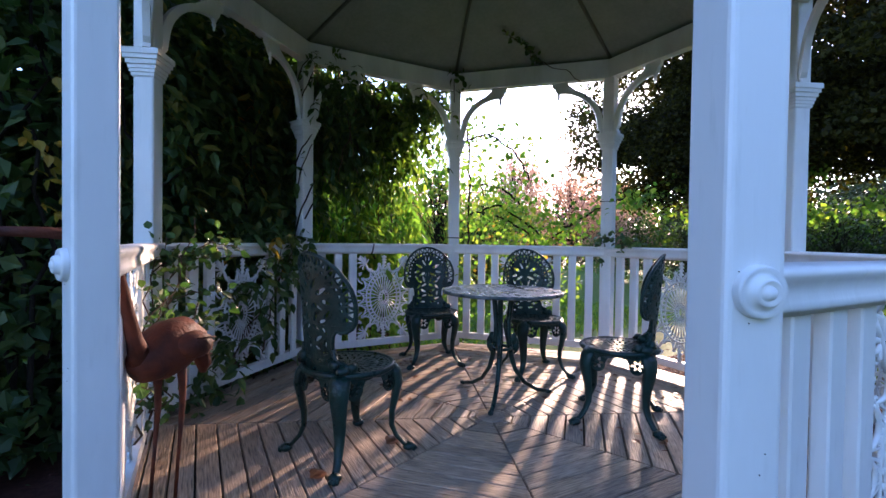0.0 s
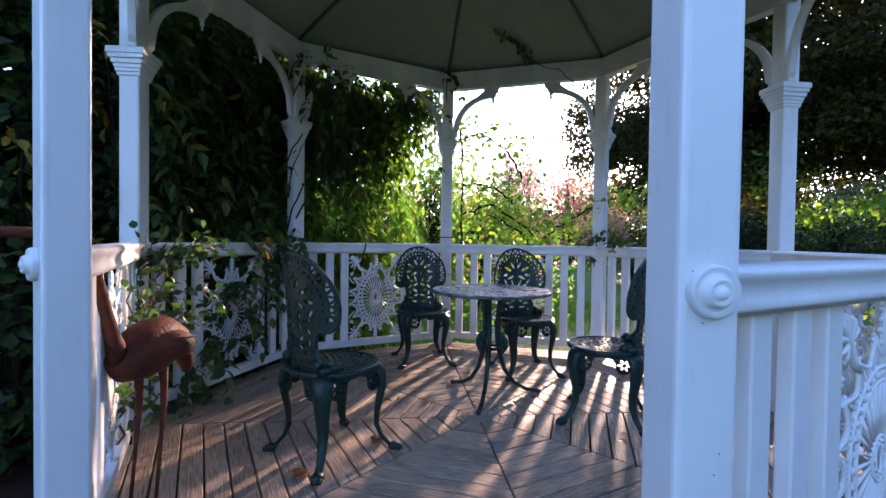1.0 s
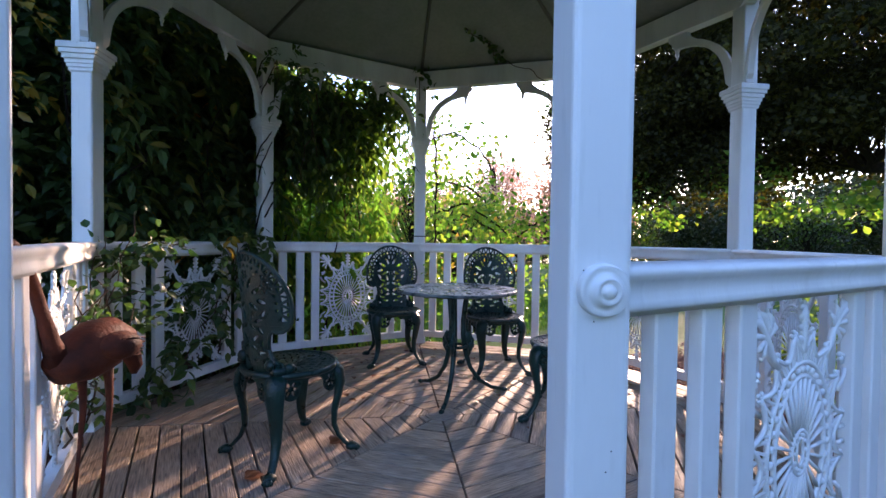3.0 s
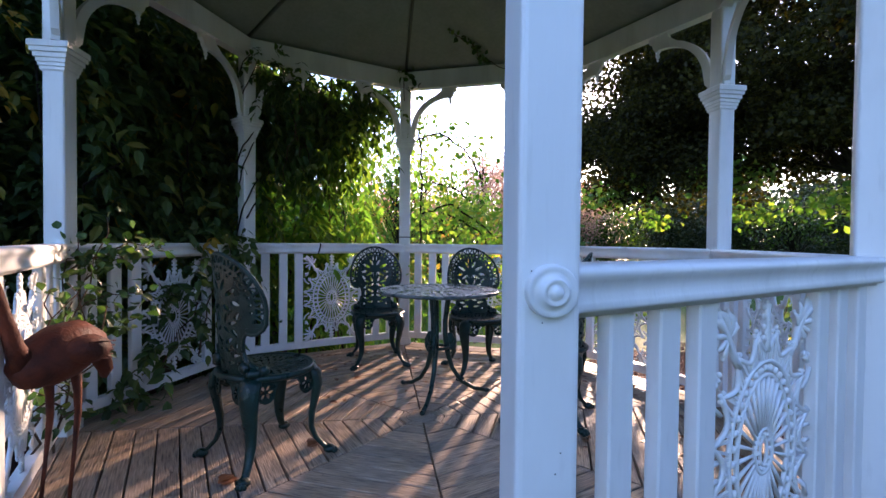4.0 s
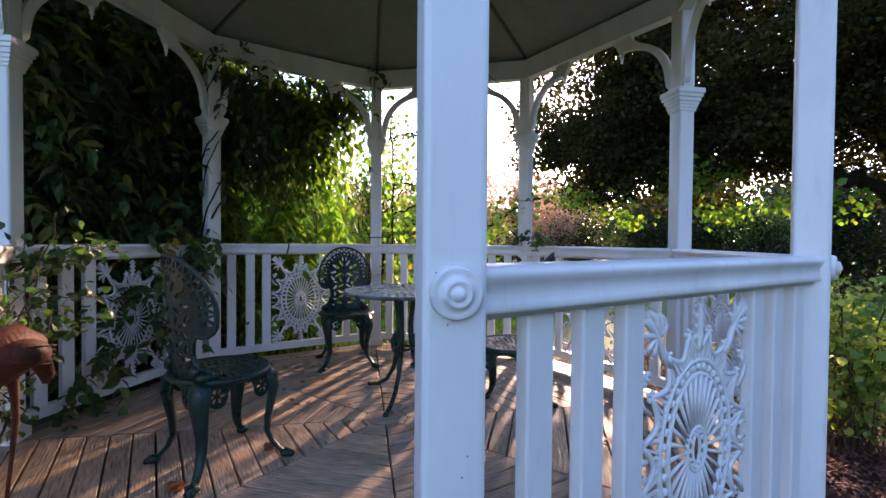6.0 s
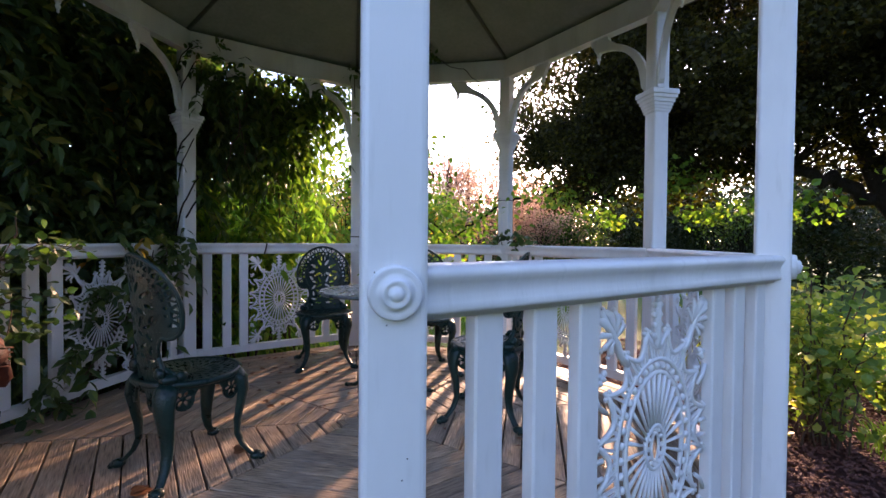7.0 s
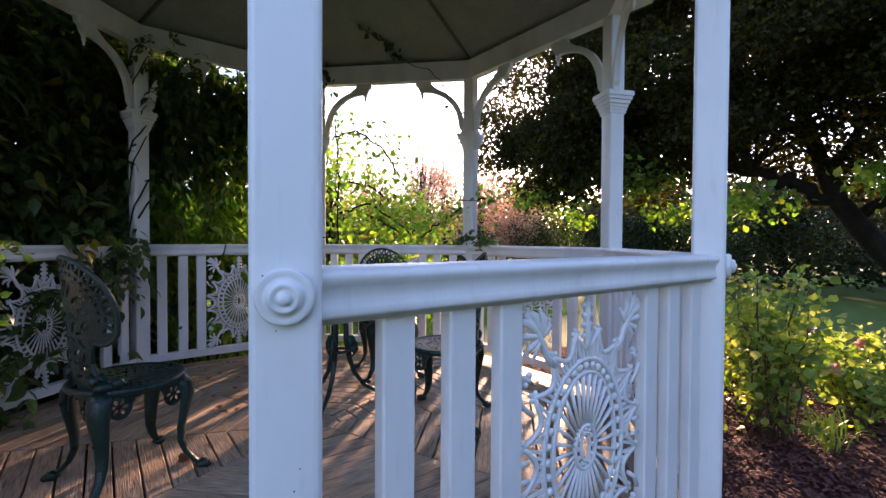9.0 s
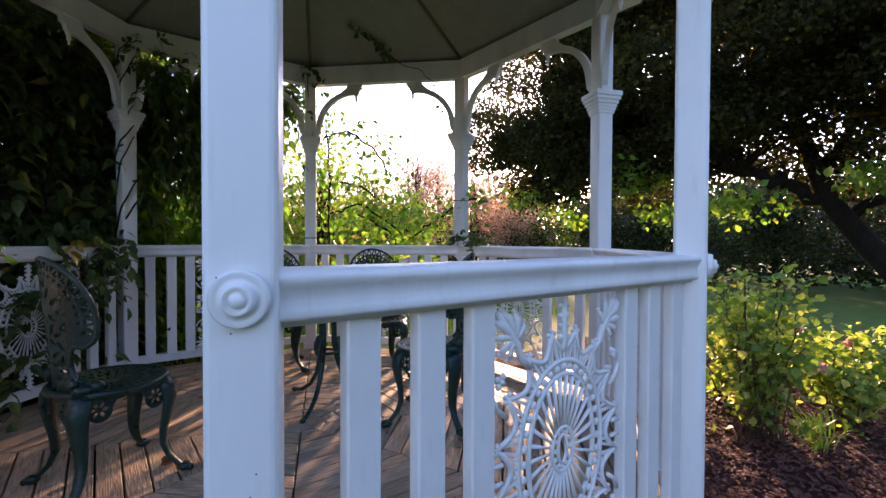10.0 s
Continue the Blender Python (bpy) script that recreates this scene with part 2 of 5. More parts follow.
def roomy(lines, wanted, gap=0.003):
    """Add each wanted hole, shrunk until it keeps clear of those before it."""
    for make in wanted:
        for k in (1.2, 1.05, 0.9, 0.75, 0.6):
            hole = np.array(make(k))
            others = np.concatenate([np.array(o) for o in lines])
            mid = hole.mean(axis=0)
            far = np.linalg.norm(hole - mid, axis=1).max()
            near = others[np.linalg.norm(others - mid, axis=1) < far + 0.03]
            if len(near) == 0 or (np.linalg.norm(near[:, None] - hole[None], axis=2).min() > gap + 0.002 and np.linalg.norm(near - mid, axis=1).min() > 0.6 * far):
                lines.append([tuple(q) for q in hole])
                break
    return lines


def foliage(rng, centres, size, up=0.3, width=0.5, jitter=0.35, full=False, lean=None):
    """Leaves at the given places, each turned its own way: vertices and faces as arrays."""
    c = np.asarray(centres, float)
    n = len(c)
    d = rng.normal(size=(n, 3)) if lean is None else np.asarray(lean, float) + rng.normal(size=(n, 3)) * 0.45
    d /= np.linalg.norm(d, axis=1)[:, None]
    nn = rng.normal(size=(n, 3)) + np.array([0, 0, up * 3])
    side = np.cross(d, nn)
    side /= np.linalg.norm(side, axis=1)[:, None] + 1e-9
    nn = np.cross(side, d)
    s = size * (1 + rng.uniform(-jitter, jitter, n))[:, None]
    if full:
        shape = [(0, 0, 0), (-0.36, 0.22, 0.05), (-0.40, 0.55, 0.07), (0, 1.0, -0.12), (0.40, 0.55, 0.07), (0.36, 0.22, 0.05), (0, 0.5, 0)]
        quads = [(0, 6, 2, 1), (6, 3, 2, 2), (0, 5, 4, 6), (6, 4, 3, 3)]
    else:
        shape = [(0, 0, 0), (-0.5, 0.45, 0.08), (0, 1.0, -0.08), (0.5, 0.45, 0.08)]
        quads = [(0, 2, 1, 1), (0, 3, 2, 2)]
    k = len(shape)
    v = np.stack([c + s * (side * (x * width * 1.4) + d * y + nn * z) for x, y, z in shape], axis=1).reshape(-1, 3)
    f = []
    base = (np.arange(n) * k)[:, None]
    for q in quads:
        f.append(base + np.array(list(dict.fromkeys(q)))[None, :])
    return v, f


def leaf_mesh(name, chunks, mat):
    """One mesh from several foliage() results."""
    verts, faces, n = [], [], 0
    for v, fs in chunks:
        verts.append(v)
        for f in fs:
            faces += (f + n).tolist()
        n += len(v)
    me = bpy.data.meshes.new(name)
    me.from_pydata(np.concatenate(verts).tolist(), [], faces)
    me.materials.append(mat)
    return me


def clumps(rng, centre, radii, count, each, spread, shell=0.45, low=-1.0):
    """Places in clumps inside an ellipsoid, thicker towards its skin; low cuts it off below."""
    out = []
    while len(out) < count:
        p = rng.normal(size=3)
        p *= rng.uniform(shell, 1.0) / np.linalg.norm(p)
        if p[2] < low:
            continue
        out.append(np.array(centre) + p * np.array(radii))
    cc = np.repeat(np.array(out), each, axis=0)
    return cc + rng.normal(size=cc.shape) * spread, np.array(out)


def limb(shape, a, b, r0, r1, sag=0.0, steps=8, wob=0.0, rng=None, sides=6):
    """A tapering, bent branch from a to b; returns its points."""
    a, b = Vector(a), Vector(b)
    pts = []
    for i in range(steps + 1):
        t = i / steps
        p = a.lerp(b, t) + Vector((0, 0, sag * 4 * t * (1 - t)))
        if rng is not None and 0 < i < steps:
            p += Vector(rng.normal(size=3) * wob)
        pts.append(p)
    shape.tube(pts, [r0 + (r1 - r0) * i / steps for i in range(steps + 1)], sides)
    return pts


# ---- the gazebo's plan: an octagon of posts about the origin ----
R_POST = 1.829
ANGLES = {"F": -112.5, "H": -67.5, "G": -22.5, "E": 22.5, "D": 67.5, "C": 112.5, "B": 157.5, "A": -157.5}
CORNER = {k: Vector((R_POST * math.cos(radians(a)), R_POST * math.sin(radians(a)), 0)) for k, a in ANGLES.items()}
CORNER["F"] += Vector((0.008, 0.002, 0))
CORNER["H"] += Vector((0.024, 0, 0))
BAYS = ["FH", "HG", "GE", "ED", "DC", "CB", "BA"]
RAIL_TOP, BEAM_LOW, BEAM_TOP, APEX, GROUND = 0.958, 2.415, 2.585, 3.16, -0.22


def bay_matrix(a, b):
    """x along the bay from post to post, y outwards, z up."""
    p, q = CORNER[a], CORNER[b]
    d = (q - p).normalized()
    n = Vector((d.y, -d.x, 0))
    return Matrix(((d.x, n.x, 0, p.x), (d.y, n.y, 0, p.y), (0, 0, 1, 0), (0, 0, 0, 1))), (q - p).length


# ground
rng = np.random.default_rng(3)
ground = Shape()
N = 70
xs = [math.copysign(abs(i / N) ** 3 * 900, i) for i in range(-N, N + 1)]
gv = [(x, y, GROUND + 0.03 * noise.noise((x * 0.35, y * 0.35, 0)) + min(1.5, max(0, math.hypot(x, y) - 14) * 0.02) * noise.noise((x * 0.03, y * 0.03, 4))) for y in xs for x in xs]
W = 2 * N + 1
ground.add(gv, [(j * W + i, j * W + i + 1, (j + 1) * W + i + 1, (j + 1) * W + i) for j in range(2 * N) for i in range(2 * N)], True)
tagged(part("ground", ground, GRASS_SHADED), "mown green lawn around the gazebo", "lawn", kind="structure")
bed = Shape()
K = 64
ring = []
for k in range(K):
    w = 2 * math.pi * k / K
    r_in, r_out = 1.5, 3.6 + 0.35 * noise.noise((math.cos(w) * 2, math.sin(w) * 2, 1)) + (0.9 if -1.3 < (w if w < math.pi else w - 2 * math.pi) < 0.15 else 0) - (1.2 if 0.35 < w < 1.9 else 0)
    ring.append([(math.cos(w) * r, math.sin(w) * r, GROUND + 0.035 + 0.02 * noise.noise((w * 9, r * 7, 2)) - (0.05 if i == 8 else 0)) for i, r in enumerate(r_in + (r_out - r_in) * j / 8 for j in range(9))])
bed.add([p for q in ring for p in q], [(k * 9 + i, ((k + 1) % K) * 9 + i, ((k + 1) % K) * 9 + i + 1, k * 9 + i + 1) for k in range(K) for i in range(8)], True)
tagged(part("flower_bed", bed, MULCH), "dark reddish bark mulch bed round the gazebo", "flower bed", kind="structure")
chips = Shape()
for i in range(13000):
    w = rng.uniform(-1.35, 0.25) if i < 12000 else rng.uniform(0, 6.28)
    r = math.sqrt(rng.uniform(1.9 ** 2, 4.0 ** 2))
    l, wd = rng.uniform(0.006, 0.020), rng.uniform(0.003, 0.007)
    m = pose(r * math.cos(w), r * math.sin(w), GROUND + 0.045, rng.uniform(-25, 25), rng.uniform(-25, 25), rng.uniform(0, 360))
    chips.add([(-l, -wd, 0), (l, -wd, 0), (l * 0.8, wd, 0), (-l, wd, 0), (-l, -wd, 0.006), (l, -wd, 0.006), (l * 0.8, wd, 0.006), (-l, wd, 0.006)], [(4, 5, 6, 7), (0, 1, 5, 4), (1, 2, 6, 5), (2, 3, 7, 6), (3, 0, 4, 7)], False, m)
tagged(part("mulch_chips", chips, CHIP), "loose dark bark chips on the flower bed", "mulch", kind="stuff")

# deck: octagonal rings of boards over a dark skirt
base = Shape()
oct_in = [(math.cos(radians(22.5 + 45 * k)) * 1.80, math.sin(radians(22.5 + 45 * k)) * 1.80) for k in range(8)]
base.prism(oct_in, GROUND - 0.05, -0.032)
tagged(part("deck_base", base, SOIL), "dark framing under the deck boards", "deck frame", kind="structure")
fascia = thing("deck_fascia", "white painted board round the deck edge", "trim", kind="structure")
for k in range(8):
    s = Shape().box((-0.765, -0.012, -0.19), (0.765, 0.012, -0.03))
    part("board", s, WHITE, fascia, m=pose(math.cos(radians(45 * k)) * 1.75, math.sin(radians(45 * k)) * 1.75, 0, 0, 0, 45 * k + 90))

# posts
def soft_square(h, c, n=3):
    """A square of half side h with corners rounded by c."""
    out = []
    for k, (sx, sy) in enumerate(((1, 1), (-1, 1), (-1, -1), (1, -1))):
        out += [(sx * (h - c) + c * math.cos(radians(90 * (k + i / n))), sy * (h - c) + c * math.sin(radians(90 * (k + i / n)))) for i in range(n + 1)]
    return out


post_shape = Shape().prism(soft_square(0.05, 0.011), -0.02, BEAM_TOP - 0.02)
CAP = [(0.056, 1.808, 1.824), (0.061, 1.824, 1.842), (0.066, 1.842, 1.862), (0.074, 1.862, 1.886), (0.083, 1.886, 1.908), (0.090, 1.908, 1.936)]
cap_rings = [(0.051, 1.800)] + [q for h, z0, z1 in CAP for q in ((h, z0), (h, z1 - 0.003))] + [(0.086, 1.938), (0.051, 1.940)]
cap_shape = Shape().add([(h * x, h * y, z) for h, z in cap_rings for x, y in ((-1, -1), (1, -1), (1, 1), (-1, 1))], [(4 * i + k, 4 * i + (k + 1) % 4, 4 * i + 4 + (k + 1) % 4, 4 * i + 4 + k) for i in range(len(cap_rings) - 1) for k in range(4)])
plinth_shape = Shape().box((-0.064, -0.064, 0.001), (0.064, 0.064, 0.05), c=0.003).box((-0.057, -0.057, 0.05), (0.057, 0.057, 0.066), c=0.003)
ros = [(r * 0.98, z * 1.3) for r, z in [(0.0, 0.024), (0.006, 0.024), (0.010, 0.021), (0.011, 0.016), (0.014, 0.016), (0.018, 0.021), (0.022, 0.018), (0.024, 0.010), (0.032, 0.009), (0.038, 0.012), (0.041, 0.008), (0.042, 0.0)]]
ros_shape = Shape().lathe([(r, z) for r, z in ros[::-1]], 36)
meshes = {"shaft": post_shape.mesh("shaft", WHITE), "capital": cap_shape.mesh("capital", WHITE), "plinth": plinth_shape.mesh("plinth", WHITE), "rosette": ros_shape.mesh("rosette", WHITE)}
for k, a in ANGLES.items():
    p = thing("gazebo_post", "square white painted wooden gazebo post with moulded capital", "post", pose(*CORNER[k], 0, 0, a), "gazebo posts")
    part("shaft", meshes["shaft"], None, p)
    if k not in "AFH":
        part("capital", meshes["capital"], None, p)
    part("plinth", meshes["plinth"], None, p)
    part("rosette", meshes["rosette"], None, p, "round turned rosette", pose(0.0505, 0, 0.920, 0, 90, 0))

nail = Shape().lathe([(0.0012, 0.0), (0.0010, 0.001), (0.0, 0.0013)], 8).mesh("nail", BLACK_CORD)
for ob in [o for o in scene.objects if o.name.startswith("gazebo_post")]:
    for y, z in ((-0.030, 0.950), (-0.012, 0.872), (0.020, 0.672), (0.012, 0.640)):
        part("nail", nail, None, ob, "dark rusty nail head", pose(0.0502, y, z, 0, 90, 0))

# railings: moulded hand rail, bottom rail, six balusters and a cast panel in each bay
T = RAIL_TOP
half = [(0.0, T), (0.034, T), (0.046, T - 0.004), (0.051, T - 0.012), (0.050, T - 0.020), (0.045, T - 0.028), (0.040, T - 0.038), (0.039, T - 0.050), (0.042, T - 0.062), (0.044, T - 0.072), (0.041, T - 0.079), (0.027, T - 0.080), (0.026, T - 0.089)]
RAIL_PROFILE = half + [(-y, z) for y, z in half[::-1]][:-1]


def extrude_x(shape, prof, x0, x1, smooth=True):
    n = len(prof)
    v = [(x, y, z) for x in (x0, x1) for y, z in prof]
    f = [(i, (i + 1) % n, n + (i + 1) % n, n + i) for i in range(n)]
    shape.add(v, f, smooth).add(v, [tuple(range(n)), tuple(range(2 * n - 1, n - 1, -1))])
    return shape


def lace_panel():
    """The cast panel: a sunburst in an oval ring, scallops round it, sprays in the corners. About (0, 0), in x and z."""
    s = Shape()
    W2, H2 = 0.208, 0.352

    def bar(pts, r, closed=False, sides=5):
        s.tube([(x, 0, z) for x, z in pts], r, sides, closed, None, 1.0, (0, 1, 0))

    def oval(a, b, n=48):
        return [(a * math.cos(2 * math.pi * k / n), b * math.sin(2 * math.pi * k / n)) for k in range(n)]

    def knob(x, z, r):
        s.blob((x, 0, z), (r, r * 0.8, r), 6, 4)

    def trefoil(x, z, w, r):
        for da, l in ((0, 1.5), (0.9, 1.15), (-0.9, 1.15)):
            ex, ez = x + math.cos(w + da) * r * l, z + math.sin(w + da) * r * l
            s.blob((ex, 0, ez), (r * 0.62, r * 0.5, r * 0.62), 6, 4)
        bar([(x, z), (x + math.cos(w) * r, z + math.sin(w) * r)], r * 0.5)

    bar(oval(0.014, 0.034), 0.004, True)
    bar(oval(0.036, 0.053), 0.0055, True)
    for k in range(12):
        w = 2 * math.pi * k / 12
        knob(0.025 * math.cos(w), 0.0435 * math.sin(w), 0.0062)
    for k in range(30):
        w = 2 * math.pi * k / 30
        s.tube([(0.037 * math.cos(w), 0, 0.054 * math.sin(w)), (0.106 * math.cos(w), 0, 0.180 * math.sin(w))], [0.0030, 0.0056], 5, False, None, 1.0, (0, 1, 0))
    bar(oval(0.108, 0.182), 0.0062, True)
    bar(oval(0.138, 0.215), 0.0066, True)
    for k in range(36):
        w = 2 * math.pi * k / 36
        knob(0.123 * math.cos(w), 0.1985 * math.sin(w), 0.0098)
    # deep scallops, joined to the oval by ribs that spread like a fan
    n, deep = 16, 0.044
    for k in range(n):
        w0, w1 = 2 * math.pi * (k - 0.5) / n, 2 * math.pi * (k + 0.5) / n
        line = []
        for i in range(9):
            t = i / 8
            w = w0 + (w1 - w0) * t
            d = deep * abs(2 * t - 1) ** 2.0
            line.append(((0.157 + d) * math.cos(w), (0.240 + d) * math.sin(w)))
        bar(line, 0.0066)
        for t in (0.06, 0.26, 0.5, 0.74, 0.94):
            w = w0 + (w1 - w0) * t
            d = deep * abs(2 * t - 1) ** 2.0
            u = w0 + (w1 - w0) * (0.5 + (t - 0.5) * 0.75)
            bar([(0.139 * math.cos(u), 0.216 * math.sin(u)), ((0.157 + d) * math.cos(w), (0.240 + d) * math.sin(w))], 0.0044, False, 4)
        trefoil(0.194 * math.cos(w0), 0.279 * math.sin(w0), w0, 0.0105)
    # top and bottom stems of stacked trefoils, and a leafy spray in each corner
    for sz in (1, -1):
        bar([(0, sz * 0.238), (0.004, sz * 0.26), (0, sz * 0.31), (0, sz * H2)], 0.009)
        for z in (0.262, 0.288, 0.312, 0.335):
            trefoil(0, sz * z, sz * math.pi / 2, 0.013)
        for sx in (1, -1):
            bar([(sx * 0.105, sz * 0.215), (sx * 0.128, sz * 0.240), (sx * 0.140, sz * 0.270), (sx * 0.165, sz * 0.305), (sx * 0.195, sz * 0.345)], 0.009)
            for q, l, r in ((0.15, 0.062, 0.014), (0.62, 0.082, 0.017), (1.05, 0.078, 0.016), (1.5, 0.064, 0.015), (2.1, 0.046, 0.012), (-0.5, 0.050, 0.013), (-1.1, 0.045, 0.011)):
                ex, ez = min(0.148 + math.cos(q) * l, W2), min(0.283 + math.sin(q) * l, H2)
                s.tube([(sx * 0.148, 0, sz * 0.283), (sx * (0.148 + math.cos(q + 0.25) * l * 0.35), 0.004, sz * (0.283 + math.sin(q + 0.25) * l * 0.35)), (sx * (0.148 + math.cos(q + 0.12) * l * 0.75), 0.007, sz * (0.283 + math.sin(q + 0.12) * l * 0.75)), (sx * ex, 0, sz * ez)], [0.004, r * 0.45, r * 0.62, 0.003], 6, False, None, 0.6, (0, 1, 0))
                knob(sx * ex, sz * ez, 0.006)
            bar([(sx * 0.17, sz * 0.12), (sx * 0.195, sz * 0.14), (sx * W2, sz * 0.17)], 0.006)
            bar([(sx * 0.18, sz * 0.02), (sx * W2, sz * 0.02)], 0.006)
            trefoil(sx * 0.178, sz * 0.195, math.atan2(sz * 0.6, sx), 0.013)
    s.v = [(x * 1.16, y, z * 1.04) for x, y, z in s.v]
    return s


lace = lace_panel().mesh("lace_panel", WHITE_CAST)
bal_mesh = Shape().box((-0.033, -0.017, 0.115), (0.033, 0.017, T - 0.088), c=0.004).mesh("baluster", WHITE)
for a, b in BAYS:
    m, length = bay_matrix(a, b)
    r = thing("railing", "white painted railing with flat balusters and a lacy cast panel", "railing", m, "gazebo railings")
    part("hand_rail", extrude_x(Shape(), RAIL_PROFILE, 0.03, length - 0.012), WHITE, r)
    part("bottom_rail", Shape().box((0.04, -0.024, 0.062), (length - 0.04, 0.024, 0.118)), WHITE, r)
    mid = 0.745 if a == "F" else length / 2 + 0.006
    for o in (-0.556, -0.412, -0.279, 0.285, 0.412, 0.553):
        part("baluster", bal_mesh, None, r, m=pose(mid + o, 0, 0))
    part("panel", lace, None, r, "white cast metal sunburst panel", pose(mid, 0, 0.482))

# beams and arched brackets
def bracket_outline():
    """The arched bracket beside a post: x from the post's middle, z up."""
    out, inn = [], []
    for i in range(13):
        w = math.pi / 2 * i / 12
        out.append((0.435 - 0.375 * math.cos(w), 2.03 + 0.335 * math.sin(w)))
        inn.append((0.415 - 0.305 * math.cos(w) if i else 0.092, 2.03 + 0.290 * math.sin(w)))
    low = [(0.050, 1.936), (0.098, 1.938), (0.080, 1.965), (0.100, 1.990)]
    tip = [(0.425, 2.318), (0.437, 2.302), (0.449, 2.320), (0.463, 2.338), (0.472, 2.365), (0.492, 2.378), (0.500, 2.417), (0.36, 2.417), (0.35, 2.385)]
    return low + inn[1:] + tip + out[::-1][3:] + [(0.050, 2.03)]


br_shape = Shape()
outline = bracket_outline()
br_shape.prism(outline, -0.017, 0.017, Matrix(((1, 0, 0, 0), (0, 0, -1, 0), (0, 1, 0, 0), (0, 0, 0, 1))))
br_mesh = br_shape.mesh("bracket", WHITE)
drop = Shape().lathe([(0.0, 2.245), (0.006, 2.25), (0.008, 2.257), (0.005, 2.264), (0.010, 2.272), (0.014, 2.285), (0.009, 2.297), (0.013, 2.303), (0.016, 2.315), (0.016, 2.345)], 10).mesh("pendant", WHITE)
for a, b in BAYS + ["AF"]:
    m, length = bay_matrix(a, b)
    beam = thing("beam", "white painted ring beam with arched corner brackets and turned pendants", "beam", m, "gazebo beams")
    part("rail", Shape().box((0.0, -0.045, BEAM_LOW), (length, 0.03, BEAM_TOP - 0.012)), WHITE, beam)
    for flip in (0, 1):
        bm_ = Matrix.Translation((length, 0, 0)) @ pose(0, 0, 0, 0, 0, 180) if flip else Matrix()
        part("bracket", br_mesh, None, beam, m=bm_)
        part("pendant", drop, None, beam, m=bm_ @ pose(0.437, 0, 0))

# roof: eight lined panels with ribs, and the covering above
lining = Shape()
for k in range(8):
    w0, w1 = radians(22.5 + 45 * k), radians(67.5 + 45 * k)
    a0, a1 = [(math.cos(w) * 1.88, math.sin(w) * 1.88, BEAM_TOP - 0.012) for w in (w0, w1)]
    lining.add([a0, a1, (0, 0, APEX)], [(0, 2, 1)])
tagged(part("ceiling", lining, ROOF), "grey green lined underside of the gazebo roof", "ceiling", kind="structure")
seams = thing("roof_ribs", "thin dark seams between the roof lining panels", "trim", kind="structure")
for k in range(8):
    w = radians(22.5 + 45 * k)
    part("rib", Shape().tube([(math.cos(w) * 1.85, math.sin(w) * 1.85, BEAM_TOP - 0.010), (0, 0, APEX - 0.01)], 0.014, 6), RIB, seams)
cover = Shape()
EAVE = 2.12
v = []
for k in range(8):
    w = radians(22.5 + 45 * k)
    v += [(math.cos(w) * EAVE, math.sin(w) * EAVE, BEAM_TOP - 0.04), (math.cos(w) * EAVE, math.sin(w) * EAVE, BEAM_TOP + 0.05)]
v.append((0, 0, APEX + 0.14))
cover.add(v, [(2 * k, (2 * k + 2) % 16, (2 * k + 3) % 16, 2 * k + 1) for k in range(8)] + [(2 * k + 1, (2 * k + 3) % 16, 16) for k in range(8)])
tagged(part("roof", cover, SHINGLE), "octagonal gazebo roof covering", "roof", kind="structure")
eave = Shape()
ev = [(math.cos(radians(22.5 + 45 * k)) * r, math.sin(radians(22.5 + 45 * k)) * r, z) for k in range(8) for r, z in ((1.86, BEAM_TOP - 0.035), (EAVE - 0.01, BEAM_TOP - 0.035))]
eave.add(ev, [(2 * k, 2 * k + 1, (2 * k + 3) % 16, (2 * k + 2) % 16) for k in range(8)])
tagged(part("eave_board", eave, WHITE), "white painted soffit under the eaves", "eave", kind="structure")


# ---- garden furniture ----
def side_pair(points):
    """Mirror a right-hand run of (x, y) into a closed outline."""
    return points + [(-x, y) for x, y in points[::-1] if abs(x) > 1e-6]


def lean_back(p):
    """The flat back bent round the sitter and tilted."""
    y, z = p.x, p.y
    t = max(0.0, z - 0.42)
    return Vector((-0.176 - 0.09 * t + 2.0 * y * y + p.z, y, z))


def tri(cx, cy, r, w):
    return [(cx + r * math.cos(w + a) * (1.25 if i == 0 else 1), cy + r * math.sin(w + a) * (1.25 if i == 0 else 1)) for i, a in enumerate((0, 2.3, -2.3))]


